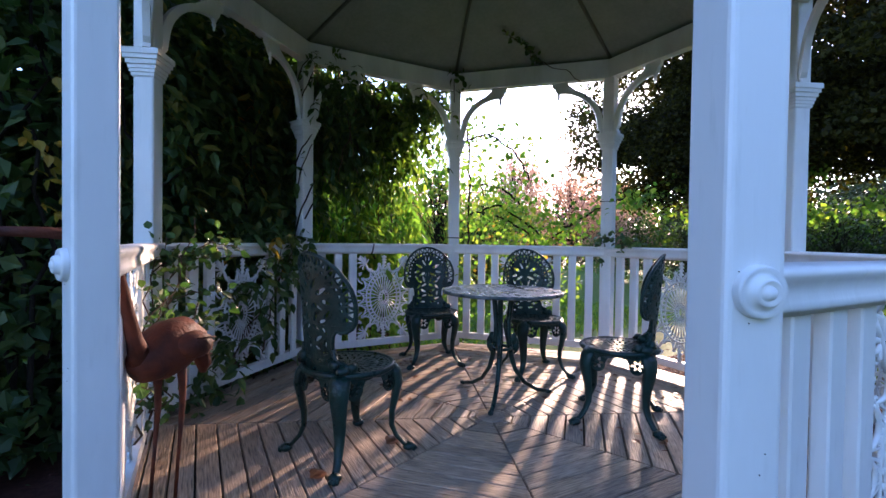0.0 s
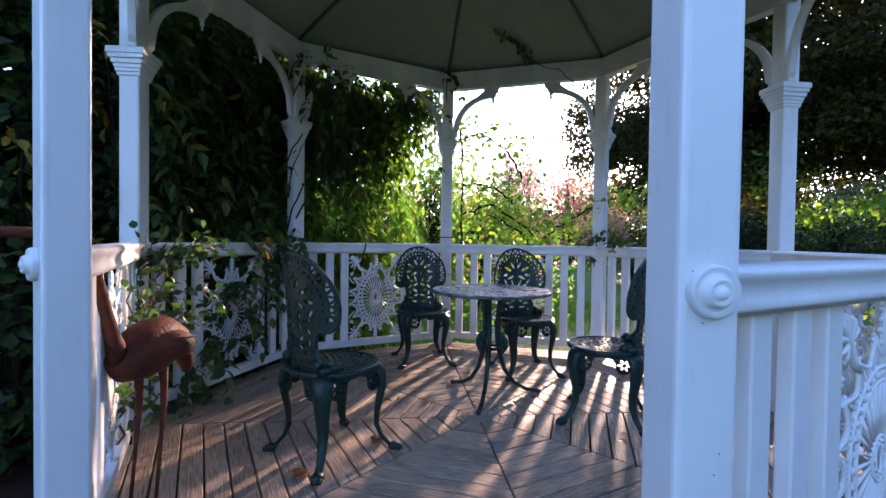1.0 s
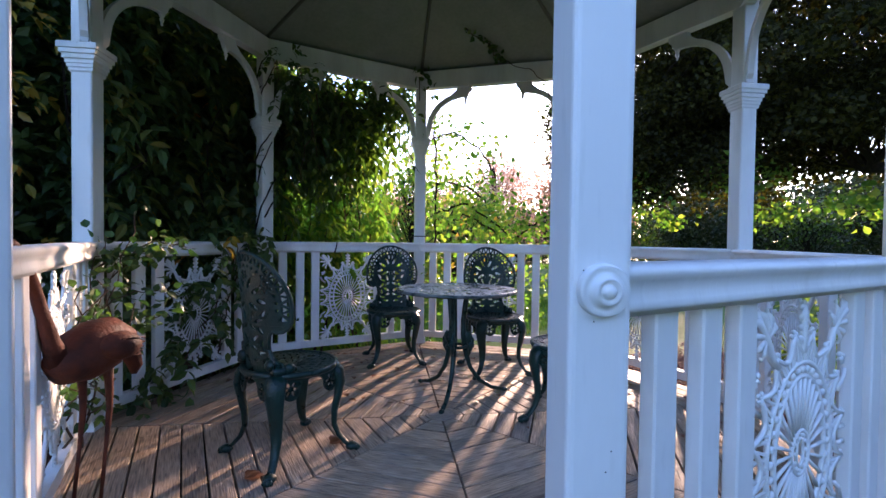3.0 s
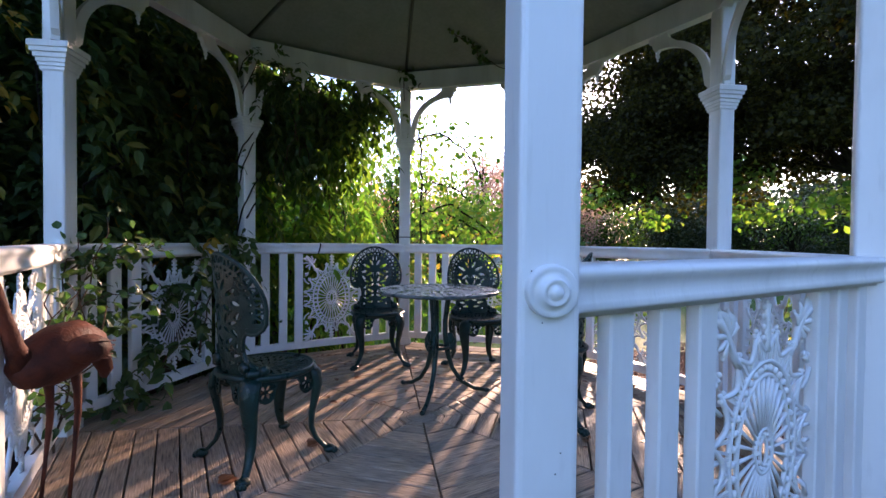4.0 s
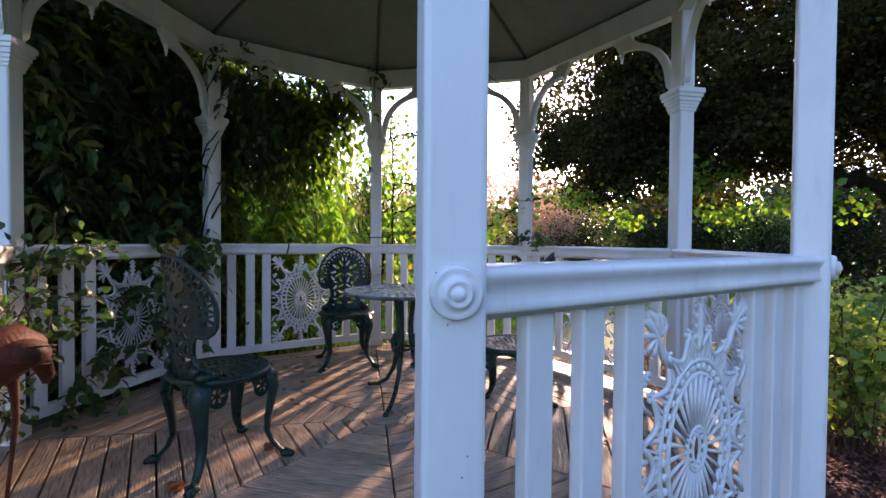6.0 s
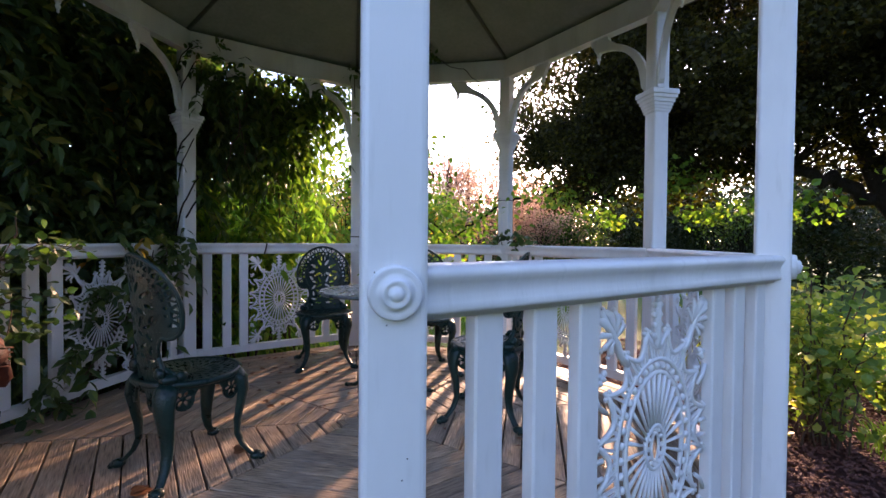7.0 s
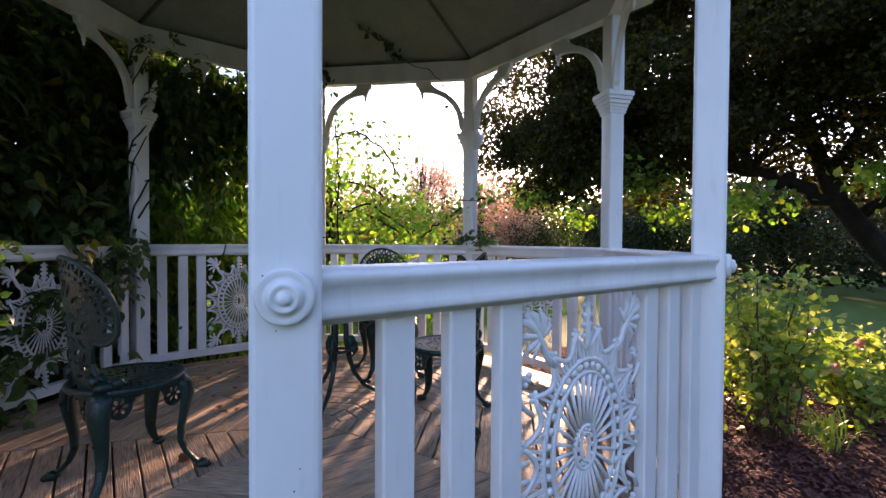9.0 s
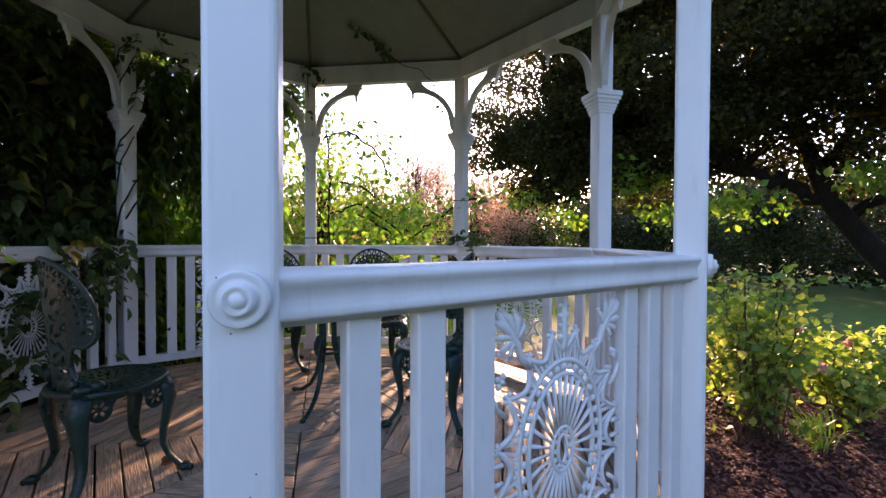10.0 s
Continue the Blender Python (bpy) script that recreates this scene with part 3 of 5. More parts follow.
def chair_back_mesh():
    right = [(0.0, 0.415), (0.145, 0.415), (0.168, 0.435), (0.160, 0.462), (0.132, 0.480), (0.116, 0.505), (0.110, 0.545), (0.116, 0.580), (0.130, 0.600), (0.148, 0.594), (0.172, 0.598), (0.192, 0.614), (0.205, 0.640)]
    right += [(0.212 * math.cos(w), 0.700 + 0.232 * math.sin(w)) for w in (radians(a) for a in range(-10, 91, 8))]
    outer = side_pair(right)
    fine = []
    for (x0, y0), (x1, y1) in zip(outer, outer[1:] + outer[:1]):
        n = max(1, int(math.hypot(x1 - x0, y1 - y0) / 0.008))
        fine += [(x0 + (x1 - x0) * i / n, y0 + (y1 - y0) * i / n) for i in range(n)]
    holes = []
    # border: triangles pointing in and out by turns, and a row of slots within
    for k in range(35):
        w, h = radians(-14 + 208 * k / 34), radians(3.6)
        ends = (0.202, 0.174) if k % 2 else (0.174, 0.202)
        corners = [(ends[0], w - h), (ends[0], w + h), (ends[1], w)]
        run = [(r0 + (r1 - r0) * i / 3, w0 + (w1 - w0) * i / 3) for (r0, w0), (r1, w1) in zip(corners, corners[1:] + corners[:1]) for i in range(3)]
        fine_hole = [(r * math.cos(a), 0.700 + r * 1.095 * math.sin(a)) for r, a in run]
        holes.append(lambda q, f=fine_hole: [(sum(p[0] for p in f) / 9 + (x - sum(p[0] for p in f) / 9) * min(q, 1.0), sum(p[1] for p in f) / 9 + (y - sum(p[1] for p in f) / 9) * min(q, 1.0)) for x, y in f])
    for k in range(19):
        w = radians(-4 + 188 * k / 18)
        holes.append(lambda q, w=w: ellipse(0.158 * math.cos(w), 0.700 + 0.173 * math.sin(w), 0.006 * q, 0.0065 * q, 8, w))
    # leafy inner panel: mirrored leaf-shaped holes about a stem
    for x, y, a, b, w in ((0.030, 0.800, 0.024, 0.010, 1.0), (0.072, 0.770, 0.028, 0.012, 0.5), (0.040, 0.745, 0.026, 0.009, 0.35), (0.092, 0.722, 0.020, 0.011, -0.2), (0.048, 0.700, 0.026, 0.011, -0.45),
                          (0.096, 0.672, 0.018, 0.010, 0.9), (0.032, 0.660, 0.022, 0.009, 1.2), (0.070, 0.640, 0.026, 0.011, 0.3), (0.032, 0.608, 0.020, 0.009, -0.5), (0.078, 0.596, 0.020, 0.010, -0.8),
                          (0.040, 0.562, 0.024, 0.010, 0.5), (0.080, 0.545, 0.016, 0.009, 1.4), (0.030, 0.520, 0.018, 0.009, -0.3), (0.075, 0.500, 0.020, 0.009, 0.2), (0.045, 0.468, 0.020, 0.008, 0.1), (0.105, 0.455, 0.018, 0.008, 0.1),
                          (0.014, 0.835, 0.016, 0.006, 1.5), (0.012, 0.700, 0.028, 0.0045, 1.57), (0.012, 0.770, 0.024, 0.0045, 1.57)):
        for s in (1, -1):
            holes.append(lambda q, x=x, y=y, a=a, b=b, w=w, s=s: ellipse(s * x, y, a * q, b * q, 12, w if s > 0 else math.pi - w, 0, 0.5))
    lines = roomy([fine], holes)
    return cutwork("backrest", lines, 0.010, GREEN_METAL, 0.0, lean_back)


def rings_of_slots(rows):
    out = []
    for r, n, a, b, start in rows:
        for k in range(n):
            w = 2 * math.pi * (k + start) / n
            out.append(ellipse(r * math.cos(w), r * math.sin(w), a, b, 8, w, 0, 0.4))
    return out


def chair():
    c = thing("garden_chair", "dark green cast metal garden chair with openwork balloon back", "chair", None, "chairs round the table")
    seat = part("seat", cutwork("seat", [ellipse(0, 0, 0.200, 0.205, 48)] + rings_of_slots([(0.055, 14, 0.026, 0.0055, 0), (0.108, 22, 0.020, 0.008, 0.5), (0.150, 30, 0.014, 0.008, 0), (0.180, 36, 0.007, 0.006, 0.5)]), 0.010, GREEN_METAL, 0.0,
                                lambda p: Vector((p.x, p.y, 0.412 + p.z - 0.012 * max(0, 1 - (p.x ** 2 + p.y ** 2) / 0.04)))), None, c)
    part("rim", Shape().tube([(0.203 * math.cos(2 * math.pi * k / 40), 0.207 * math.sin(2 * math.pi * k / 40), 0.408) for k in range(40)], 0.014, 8, True), GREEN_METAL, seat)
    back = part("backrest", chair_back_mesh(), None, c)
    edge = [(0.110, 0.50), (0.110, 0.545), (0.116, 0.580), (0.130, 0.600), (0.148, 0.594), (0.172, 0.598), (0.192, 0.614), (0.205, 0.640)] + [(0.210 * math.cos(radians(a)), 0.700 + 0.230 * math.sin(radians(a))) for a in range(-10, 91, 10)]
    line = edge + [(-x, y) for x, y in edge[::-1][1:]]
    part("rim", Shape().tube([lean_back(Vector((x, y, 0.0))) for x, y in line], 0.0085, 6), GREEN_METAL, back)
    inner = [(0.142 * math.cos(radians(a)), 0.700 + 0.156 * math.sin(radians(a))) for a in range(-35, 216, 10)]
    part("bead", Shape().tube([lean_back(Vector((x, y, 0.007))) for x, y in inner], 0.005, 5), GREEN_METAL, back)
    for s in (1, -1):
        scroll = Shape()
        scroll.blob((-0.135, s * 0.150, 0.432), (0.045, 0.030, 0.022), 8, 5).blob((-0.10, s * 0.168, 0.440), (0.026, 0.022, 0.022), 8, 5).blob((-0.165, s * 0.125, 0.455), (0.022, 0.03, 0.026), 8, 5)
        scroll.tube([(-0.165, s * 0.118, 0.52), (-0.155, s * 0.126, 0.47), (-0.12, s * 0.150, 0.445), (-0.07, s * 0.172, 0.430)], [0.009, 0.012, 0.013, 0.008], 6)
        part("scroll", scroll, GREEN_METAL, back)
    # aprons with a star-cut rosette at each end
    for k in range(4):
        out = [(-0.150, 0.405), (-0.150, 0.308)]
        out += [(-0.098 + 0.040 * math.cos(radians(a)), 0.346 + 0.046 * math.sin(radians(a))) for a in range(215, 371, 22)]
        out += [(-0.045, 0.378), (0.0, 0.386)]
        right = [(-x, y) for x, y in out[::-1][1:]]
        holes = []
        for s in (1, -1):
            for j in range(6):
                w = 2 * math.pi * j / 6
                holes.append(ellipse(s * 0.100 + 0.0205 * math.cos(w), 0.350 + 0.0205 * math.sin(w), 0.0125, 0.0075, 8, w))
        me = cutwork("apron", [out + right] + holes, 0.010, GREEN_METAL, 0.0, lambda p: Vector((0.186 - 1.1 * p.x * p.x + p.z, p.x, p.y)))
        part("apron", me, None, c, m=pose(0, 0, 0, 0, 0, 90 * k))
    leg = Shape()
    path = [(0.138, 0.138, 0.405), (0.158, 0.156, 0.370), (0.164, 0.161, 0.325), (0.156, 0.153, 0.260), (0.146, 0.143, 0.190), (0.145, 0.142, 0.125), (0.160, 0.156, 0.075), (0.185, 0.180, 0.036), (0.203, 0.197, 0.022)]
    leg.tube(path, [0.046, 0.046, 0.042, 0.034, 0.028, 0.023, 0.019, 0.017, 0.015], 10, False, None, 0.56, (1, 1, 0))
    foot = Shape().blob((0.205, 0.198, 0.019), (0.031, 0.031, 0.019), 8, 5).blob((0.228, 0.205, 0.013), (0.015, 0.010, 0.013), 6, 4).blob((0.212, 0.222, 0.013), (0.010, 0.015, 0.013), 6, 4).blob((0.224, 0.219, 0.012), (0.012, 0.012, 0.012), 6, 4)
    leg_me, foot_me = leg.mesh("leg", GREEN_METAL), foot.mesh("foot", GREEN_METAL)
    for sx, sy in ((1, 1), (-1, 1), (-1, -1), (1, -1)):
        q = Matrix.Diagonal((sx, sy, 1, 1))
        l = part("leg", leg_me, None, c, m=q)
        part("foot", foot_me, None, l)
    return c


SEATS = [(-0.835, -0.045, 19), (0.225, 1.195, -105), (0.795, 0.590, -106), (0.640, -0.335, 128)]
first = chair()
for x, y, a in SEATS[1:]:
    copy_thing(first, pose(x, y, 0, 0, 0, a))
first.matrix_basis = pose(SEATS[0][0], SEATS[0][1], 0, 0, 0, SEATS[0][2])


def table():
    t = thing("garden_table", "round cast metal garden table with pierced top and three curved legs", "table", pose(0.245, 0.245, 0, 0, 0, 225))
    top = part("tabletop", cutwork("tabletop", [ellipse(0, 0, 0.368, 0.368, 64)] + rings_of_slots([(0.055, 10, 0.026, 0.009, 0), (0.110, 16, 0.022, 0.011, 0.5), (0.165, 24, 0.022, 0.012, 0), (0.222, 30, 0.024, 0.012, 0.5), (0.278, 38, 0.022, 0.011, 0), (0.322, 48, 0.012, 0.009, 0.5), (0.346, 60, 0.006, 0.006, 0)]), 0.010, TABLE_METAL, 0.0, lambda p: Vector((p.x, p.y, p.z + 0.676))), None, t, "pierced top, paler grey green than the legs")
    part("rim", Shape().tube([(0.370 * math.cos(2 * math.pi * k / 64), 0.370 * math.sin(2 * math.pi * k / 64), 0.673) for k in range(64)], 0.011, 8, True), TABLE_METAL, top)
    part("hub", Shape().lathe([(0.0, 0.645), (0.085, 0.648), (0.095, 0.660), (0.095, 0.671), (0.0, 0.671)], 20), GREEN_METAL, t)
    part("ring", Shape().tube([(0.060 * math.cos(2 * math.pi * k / 24), 0.060 * math.sin(2 * math.pi * k / 24), 0.315) for k in range(24)], 0.010, 6, True), GREEN_METAL, t)
    leg = Shape().tube([(0.070, 0, 0.660), (0.058, 0, 0.58), (0.046, 0, 0.48), (0.046, 0, 0.39), (0.058, 0, 0.315), (0.070, 0, 0.25), (0.098, 0, 0.17), (0.160, 0, 0.085), (0.245, 0, 0.035), (0.325, 0, 0.016)], [0.018, 0.017, 0.016, 0.017, 0.020, 0.017, 0.0145, 0.0135, 0.013, 0.012], 8)
    leg.blob((0.078, 0, 0.365), (0.030, 0.014, 0.042), 8, 6).blob((0.095, 0, 0.315), (0.030, 0.012, 0.026), 8, 6).tube([(0.090, 0, 0.39), (0.112, 0, 0.35), (0.105, 0, 0.30), (0.085, 0, 0.27)], [0.006, 0.010, 0.011, 0.006], 6)
    me = leg.mesh("leg", GREEN_METAL)
    foot = Shape().blob((0.333, 0, 0.014), (0.026, 0.017, 0.014), 8, 5).mesh("foot", GREEN_METAL)
    for a in (0, 120, 240):
        l = part("leg", me, None, t, m=pose(0, 0, 0, 0, 0, a))
        part("foot", foot, None, l)
    return t


table()
plate = Shape().lathe([(0.088, 0.0), (0.086, 0.006), (0.079, 0.0065), (0.076, 0.0015), (0.073, 0.006), (0.0, 0.006)], 36)
tagged(part("deck_plate", plate, DECK, m=pose(0.0, 0.0, 0.0008)), "round wooden plate over the middle of the deck", "plate")

# wading bird statue of rusted metal, its bill over the rail
bird = Shape()
spine = [(-1.432, 0.020, 0.530), (-1.455, -0.005, 0.572), (-1.490, -0.045, 0.590), (-1.530, -0.095, 0.580), (-1.568, -0.150, 0.562), (-1.598, -0.198, 0.553), (-1.620, -0.235, 0.575)]
bird.tube(spine, [0.026, 0.066, 0.094, 0.102, 0.094, 0.070, 0.036], 18)
neck = [(-1.605, -0.215, 0.560), (-1.622, -0.240, 0.640), (-1.636, -0.268, 0.730), (-1.648, -0.300, 0.820), (-1.662, -0.335, 0.900), (-1.682, -0.365, 0.952), (-1.715, -0.385, 0.982), (-1.76, -0.395, 0.992)]
bird.tube(neck, [0.040, 0.026, 0.020, 0.0175, 0.0175, 0.020, 0.026, 0.022], 10)
bird.tube([(-1.75, -0.393, 0.994), (-1.85, -0.41, 0.999), (-2.0, -0.44, 1.000), (-2.2, -0.47, 1.000)], [0.019, 0.016, 0.013, 0.006], 8)
bird.tube([(-1.450, 0.000, 0.560), (-1.428, 0.024, 0.520), (-1.415, 0.036, 0.470), (-1.418, 0.030, 0.435)], [0.045, 0.044, 0.034, 0.012], 8, False, None, 0.7)
for s, k in ((1, 0), (-1, 1)):
    hx, hy = (-1.570, -0.085) if k == 0 else (-1.490, -0.085)
    bird.tube([(hx, hy, 0.520), (hx + 0.004, hy + 0.02, 0.42), (hx + 0.002, hy + 0.035, 0.335), (hx - 0.006, hy + 0.01, 0.20), (hx - 0.018, hy - 0.03, 0.008)], [0.020, 0.0135, 0.0115, 0.0065, 0.0065], 8)
    for q in (-25, 5, 35):
        w = radians(230 + q)
        bird.tube([(hx - 0.018, hy - 0.03, 0.008), (hx - 0.018 + 0.07 * math.cos(w), hy - 0.03 + 0.07 * math.sin(w), 0.006)], [0.009, 0.005], 6)
for s in (1, -1):
    wing = []
    for i in range(9):
        t = i / 8
        c = Vector((-1.570, -0.150, 0.590)).lerp(Vector((-1.425, 0.025, 0.555)), t)
        n = Vector((0.77, -0.64, 0)) * s
        wing.append(c + n * (0.066 * math.sin(math.pi * min(1, 0.18 + t * 0.8)) + 0.016) + Vector((0, 0, 0.012 * math.sin(3 * t))))
    bird.tube(wing, [0.012, 0.036, 0.050, 0.055, 0.053, 0.046, 0.036, 0.024, 0.010], 10, False, None, 1.0)
    for j in range(5):
        bird.tube([p + Vector((0.77, -0.64, 0)) * s * (0.050 - 0.004 * j) + Vector((0, 0, 0.030 - 0.017 * j)) for p in wing[2 + j // 2:8]], 0.0028, 5)
tagged(part("bird_statue", bird, RUST, m=pose(-0.022, -0.045, 0)), "rust-brown metal wading bird statue standing on the deck", "statue")

# dark cord tied round the rail near the vine
for x, m in ((0.82, bay_matrix("D", "C")),):
    p = m[0]
    cord = Shape().tube([p @ Vector((x, 0.056, 0.95)), p @ Vector((x, 0.0, 0.956)), p @ Vector((x, -0.056, 0.95)), p @ Vector((x + 0.01, -0.056, 0.90)), p @ Vector((x + 0.02, -0.05, 0.868))], 0.006, 6)
    tagged(part("cord", cord, BLACK_CORD), "black cord looped over the white hand rail", "cord")
for k, z in (("D", 1.02), ("E", 1.35)):
    q = pose(*CORNER[k], 0, 0, ANGLES[k])
    s = Shape().tube([q @ Vector((0.054 * a, 0.054 * b, z)) for a, b in ((1, 1), (-1, 1), (-1, -1), (1, -1))], 0.005, 5, True)
    tagged(part("wire", s, BLACK_CORD), "dark wire tied round a white post", "wire")


# ---- plants ----
rng = np.random.default_rng(11)


def sprays(r, base, way, length, pairs, size, droop=0.5, width=0.42):
    """Feathered leaves: pairs of leaflets along drooping stalks."""
    base, way = np.asarray(base, float), np.asarray(way, float)
    way = way / (np.linalg.norm(way, axis=1)[:, None] + 1e-9)
    n = len(base)
    L = length * (1 + r.uniform(-0.35, 0.35, n))[:, None]
    side = np.cross(way, np.array([0, 0, 1.0])) + r.normal(size=(n, 3)) * 0.15
    side /= np.linalg.norm(side, axis=1)[:, None] + 1e-9
    pts, lean = [], []
    for j in range(1, pairs + 1):
        t = j / pairs
        p = base + way * L * t + np.array([0, 0, -1.0]) * L * droop * t * t
        for s in (1, -1):
            if j == pairs and s < 0:
                continue
            pts.append(p)
            lean.append(side * s * (0 if j == pairs else 1.4) + way * 0.8 + np.array([0, 0, -0.5 - droop * t]))
    return foliage(r, np.concatenate(pts), size, 0.6, width, 0.25, True, np.concatenate(lean))


def around(r, n, a0, a1, r0, r1, z0, z1, power=1.0):
    """Random places in a ring sector about the gazebo."""
    w = np.radians(r.uniform(a0, a1, n))
    q = r0 + (r1 - r0) * r.uniform(0, 1, n) ** power
    return np.stack([q * np.cos(w), q * np.sin(w), r.uniform(z0, z1, n)], axis=1)


def in_bay(r, a, b, n, x, y, z):
    m, _ = bay_matrix(a, b)
    p = np.stack([r.uniform(*x, n), r.uniform(*y, n), r.uniform(*z, n)], axis=1)
    rot = np.array([[m[i][j] for j in range(3)] for i in range(3)])
    return p @ rot.T + np.array([m[i][3] for i in range(3)])


def bay_way(a, b, n, r, along, out, up):
    m, _ = bay_matrix(a, b)
    rot = np.array([[m[i][j] for j in range(3)] for i in range(3)])
    return (np.array([along, out, up]) + r.normal(size=(n, 3)) * 0.55) @ rot.T


# dense wisteria along the shaded bays
vine = thing("wisteria_vine", "dense dark green wisteria climbing beside the gazebo", "climbing plant")
stems = Shape()
for (x, y), h in (((-1.05, 2.05), 2.5), ((-0.85, 2.0), 2.6), ((-1.3, 2.2), 2.7), ((-0.62, 2.05), 2.5), ((-2.2, 1.2), 2.4)):
    limb(stems, (x, y, GROUND - 0.05), (x + rng.uniform(-0.2, 0.2), y + rng.uniform(-0.1, 0.15), h), 0.032, 0.018, 0, 12, 0.03, rng, 7)
for k in range(16):
    a = around(rng, 1, 112, 175, 2.2, 2.9, 0.0, 0.4)[0]
    limb(stems, a, a + np.array([rng.uniform(-0.5, 0.5), rng.uniform(-0.3, 0.5), rng.uniform(1.5, 2.6)]), 0.014, 0.006, 0, 10, 0.05, rng, 5)
tagged(part("stem", stems, BARK, vine), kind="stuff")
far_p = around(rng, 9500, 97, 176, 2.9, 3.9, GROUND, 4.6)
mid_p = around(rng, 19000, 103, 172, 2.25, 3.3, GROUND, 4.3, 1.2)
far_p = np.concatenate([far_p, around(rng, 1300, 100, 112, 2.6, 3.6, 1.6, 4.6)])
far_p, mid_p = far_p[far_p[:, 1] > 0.6], mid_p[mid_p[:, 1] > 0.55]
part("foliage", leaf_mesh("foliage", [foliage(rng, far_p, 0.19, 0.3, 0.6), foliage(rng, mid_p, 0.092, 0.4, 0.5)], LEAF_VINE), None, vine)
n = 800
b = around(rng, n, 108, 148, 2.12, 2.6, 0.1, 2.9)
w = -b * np.array([1, 1, 0]) + rng.normal(size=(n, 3)) * 1.2
part("feathered_leaves", leaf_mesh("feathered_leaves", [sprays(rng, b, w, 0.32, 6, 0.10, 0.9)], LEAF_VINE), None, vine)
b = around(rng, 26, 120, 170, 2.1, 2.3, 0.8, 2.3)
part("yellow_leaves", leaf_mesh("yellow_leaves", [sprays(rng, b, -b * np.array([1, 1, 0]) + rng.normal(size=b.shape), 0.18, 4, 0.07, 1.1)], LEAF_YELLOW), None, vine)

n = 330
b = around(rng, n, 107, 149, 2.15, 2.5, 0.3, 2.75)
w = -b * np.array([0.6, 0.9, 0]) + rng.normal(size=(n, 3)) * 0.9
part("broad_leaves", leaf_mesh("broad_leaves", [sprays(rng, b, w, 0.38, 7, 0.125, 0.9, 0.30)], LEAF_DEEP), None, vine)

side = thing("side_shrub", "dark green shrub with drooping leaves outside the railing", "shrub")
s = Shape()
for k in range(12):
    a = (rng.uniform(-3.4, -2.5), rng.uniform(0.6, 1.3), GROUND - 0.03)
    limb(s, a, (a[0] + rng.uniform(-0.4, 0.5), a[1] + rng.uniform(-0.4, 0.3), rng.uniform(1.2, 2.6)), 0.016, 0.005, 0, 8, 0.04, rng, 5)
tagged(part("stem", s, TWIG, side), kind="stuff")
n = 900
b = np.stack([rng.uniform(-4.1, -2.5, n), rng.uniform(0.5, 1.3, n), rng.uniform(GROUND + 0.05, 2.9, n)], axis=1)
b[:, 1] += 0.25 * np.sin(b[:, 0] * 5 + b[:, 2] * 3)
w = np.array([0.1, -0.8, -0.1]) + rng.normal(size=(n, 3)) * 0.6
part("foliage", leaf_mesh("foliage", [sprays(rng, b, w, 0.22, 5, 0.085, 0.7, 0.45)], LEAF_DEEP), None, side)

# the same plant's trails over the beam; backlight is put into lighter leaf colours
trail = thing("wisteria_trail", "sunlit wisteria trails hanging from the white beam", "climbing plant")
n = 470
b = in_bay(rng, "D", "C", n, (0.28, 1.45), (0.08, 0.75), (1.75, 2.52))
b[:, 2] += 0.45 * np.clip(b[:, 0] + 0.1, 0, 1)
b = b[b[:, 2] < 2.56]
n = len(b)
way = bay_way("D", "C", n, rng, -0.2, 0.2, -0.5)
# leaves towards the sun get the lighter copy: light put into colour
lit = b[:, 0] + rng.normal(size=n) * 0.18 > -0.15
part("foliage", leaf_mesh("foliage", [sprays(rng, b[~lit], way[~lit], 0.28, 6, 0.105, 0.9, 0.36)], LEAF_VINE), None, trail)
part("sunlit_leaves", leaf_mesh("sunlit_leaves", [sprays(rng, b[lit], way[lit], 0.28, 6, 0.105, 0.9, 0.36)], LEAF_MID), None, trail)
n = 110
b = in_bay(rng, "D", "C", n, (0.02, 0.5), (0.05, 0.35), (2.2, 2.5))
part("edge_leaves", leaf_mesh("edge_leaves", [sprays(rng, b, bay_way("D", "C", n, rng, -0.5, 0.0, -0.4), 0.17, 5, 0.06, 0.9)], LEAF_VINE), None, trail)
n = 50
b = in_bay(rng, "D", "C", n, (0.22, 0.95), (0.25, 0.9), (1.0, 2.1))
b = b[b[:, 2] < 2.15 - 0.35 * np.abs(np.sin(7 * b[:, 0]))]
n = len(b)
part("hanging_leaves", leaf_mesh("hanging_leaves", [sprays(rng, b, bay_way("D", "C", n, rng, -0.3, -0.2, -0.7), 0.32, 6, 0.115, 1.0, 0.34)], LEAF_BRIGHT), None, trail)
lines = Shape()
for k in range(14):
    a = in_bay(rng, "D", "C", 1, (0.3, 1.4), (0.05, 0.2), (2.35, 2.5))[0]
    limb(lines, a, a + np.array([rng.uniform(-0.3, 0.3), rng.uniform(0.0, 0.3), rng.uniform(-1.2, -0.3)]), 0.007, 0.003, 0.0, 9, 0.02, rng, 5)
tagged(part("stem", lines, TWIG, trail), kind="stuff")
n = 60
b = in_bay(rng, "D", "C", n, (0.95, 1.38), (-0.1, 0.15), (2.25, 2.5))
part("post_leaves", leaf_mesh("post_leaves", [sprays(rng, b, bay_way("D", "C", n, rng, 0.2, -0.3, -0.4), 0.16, 5, 0.06, 0.9)], LEAF_VINE), None, trail)

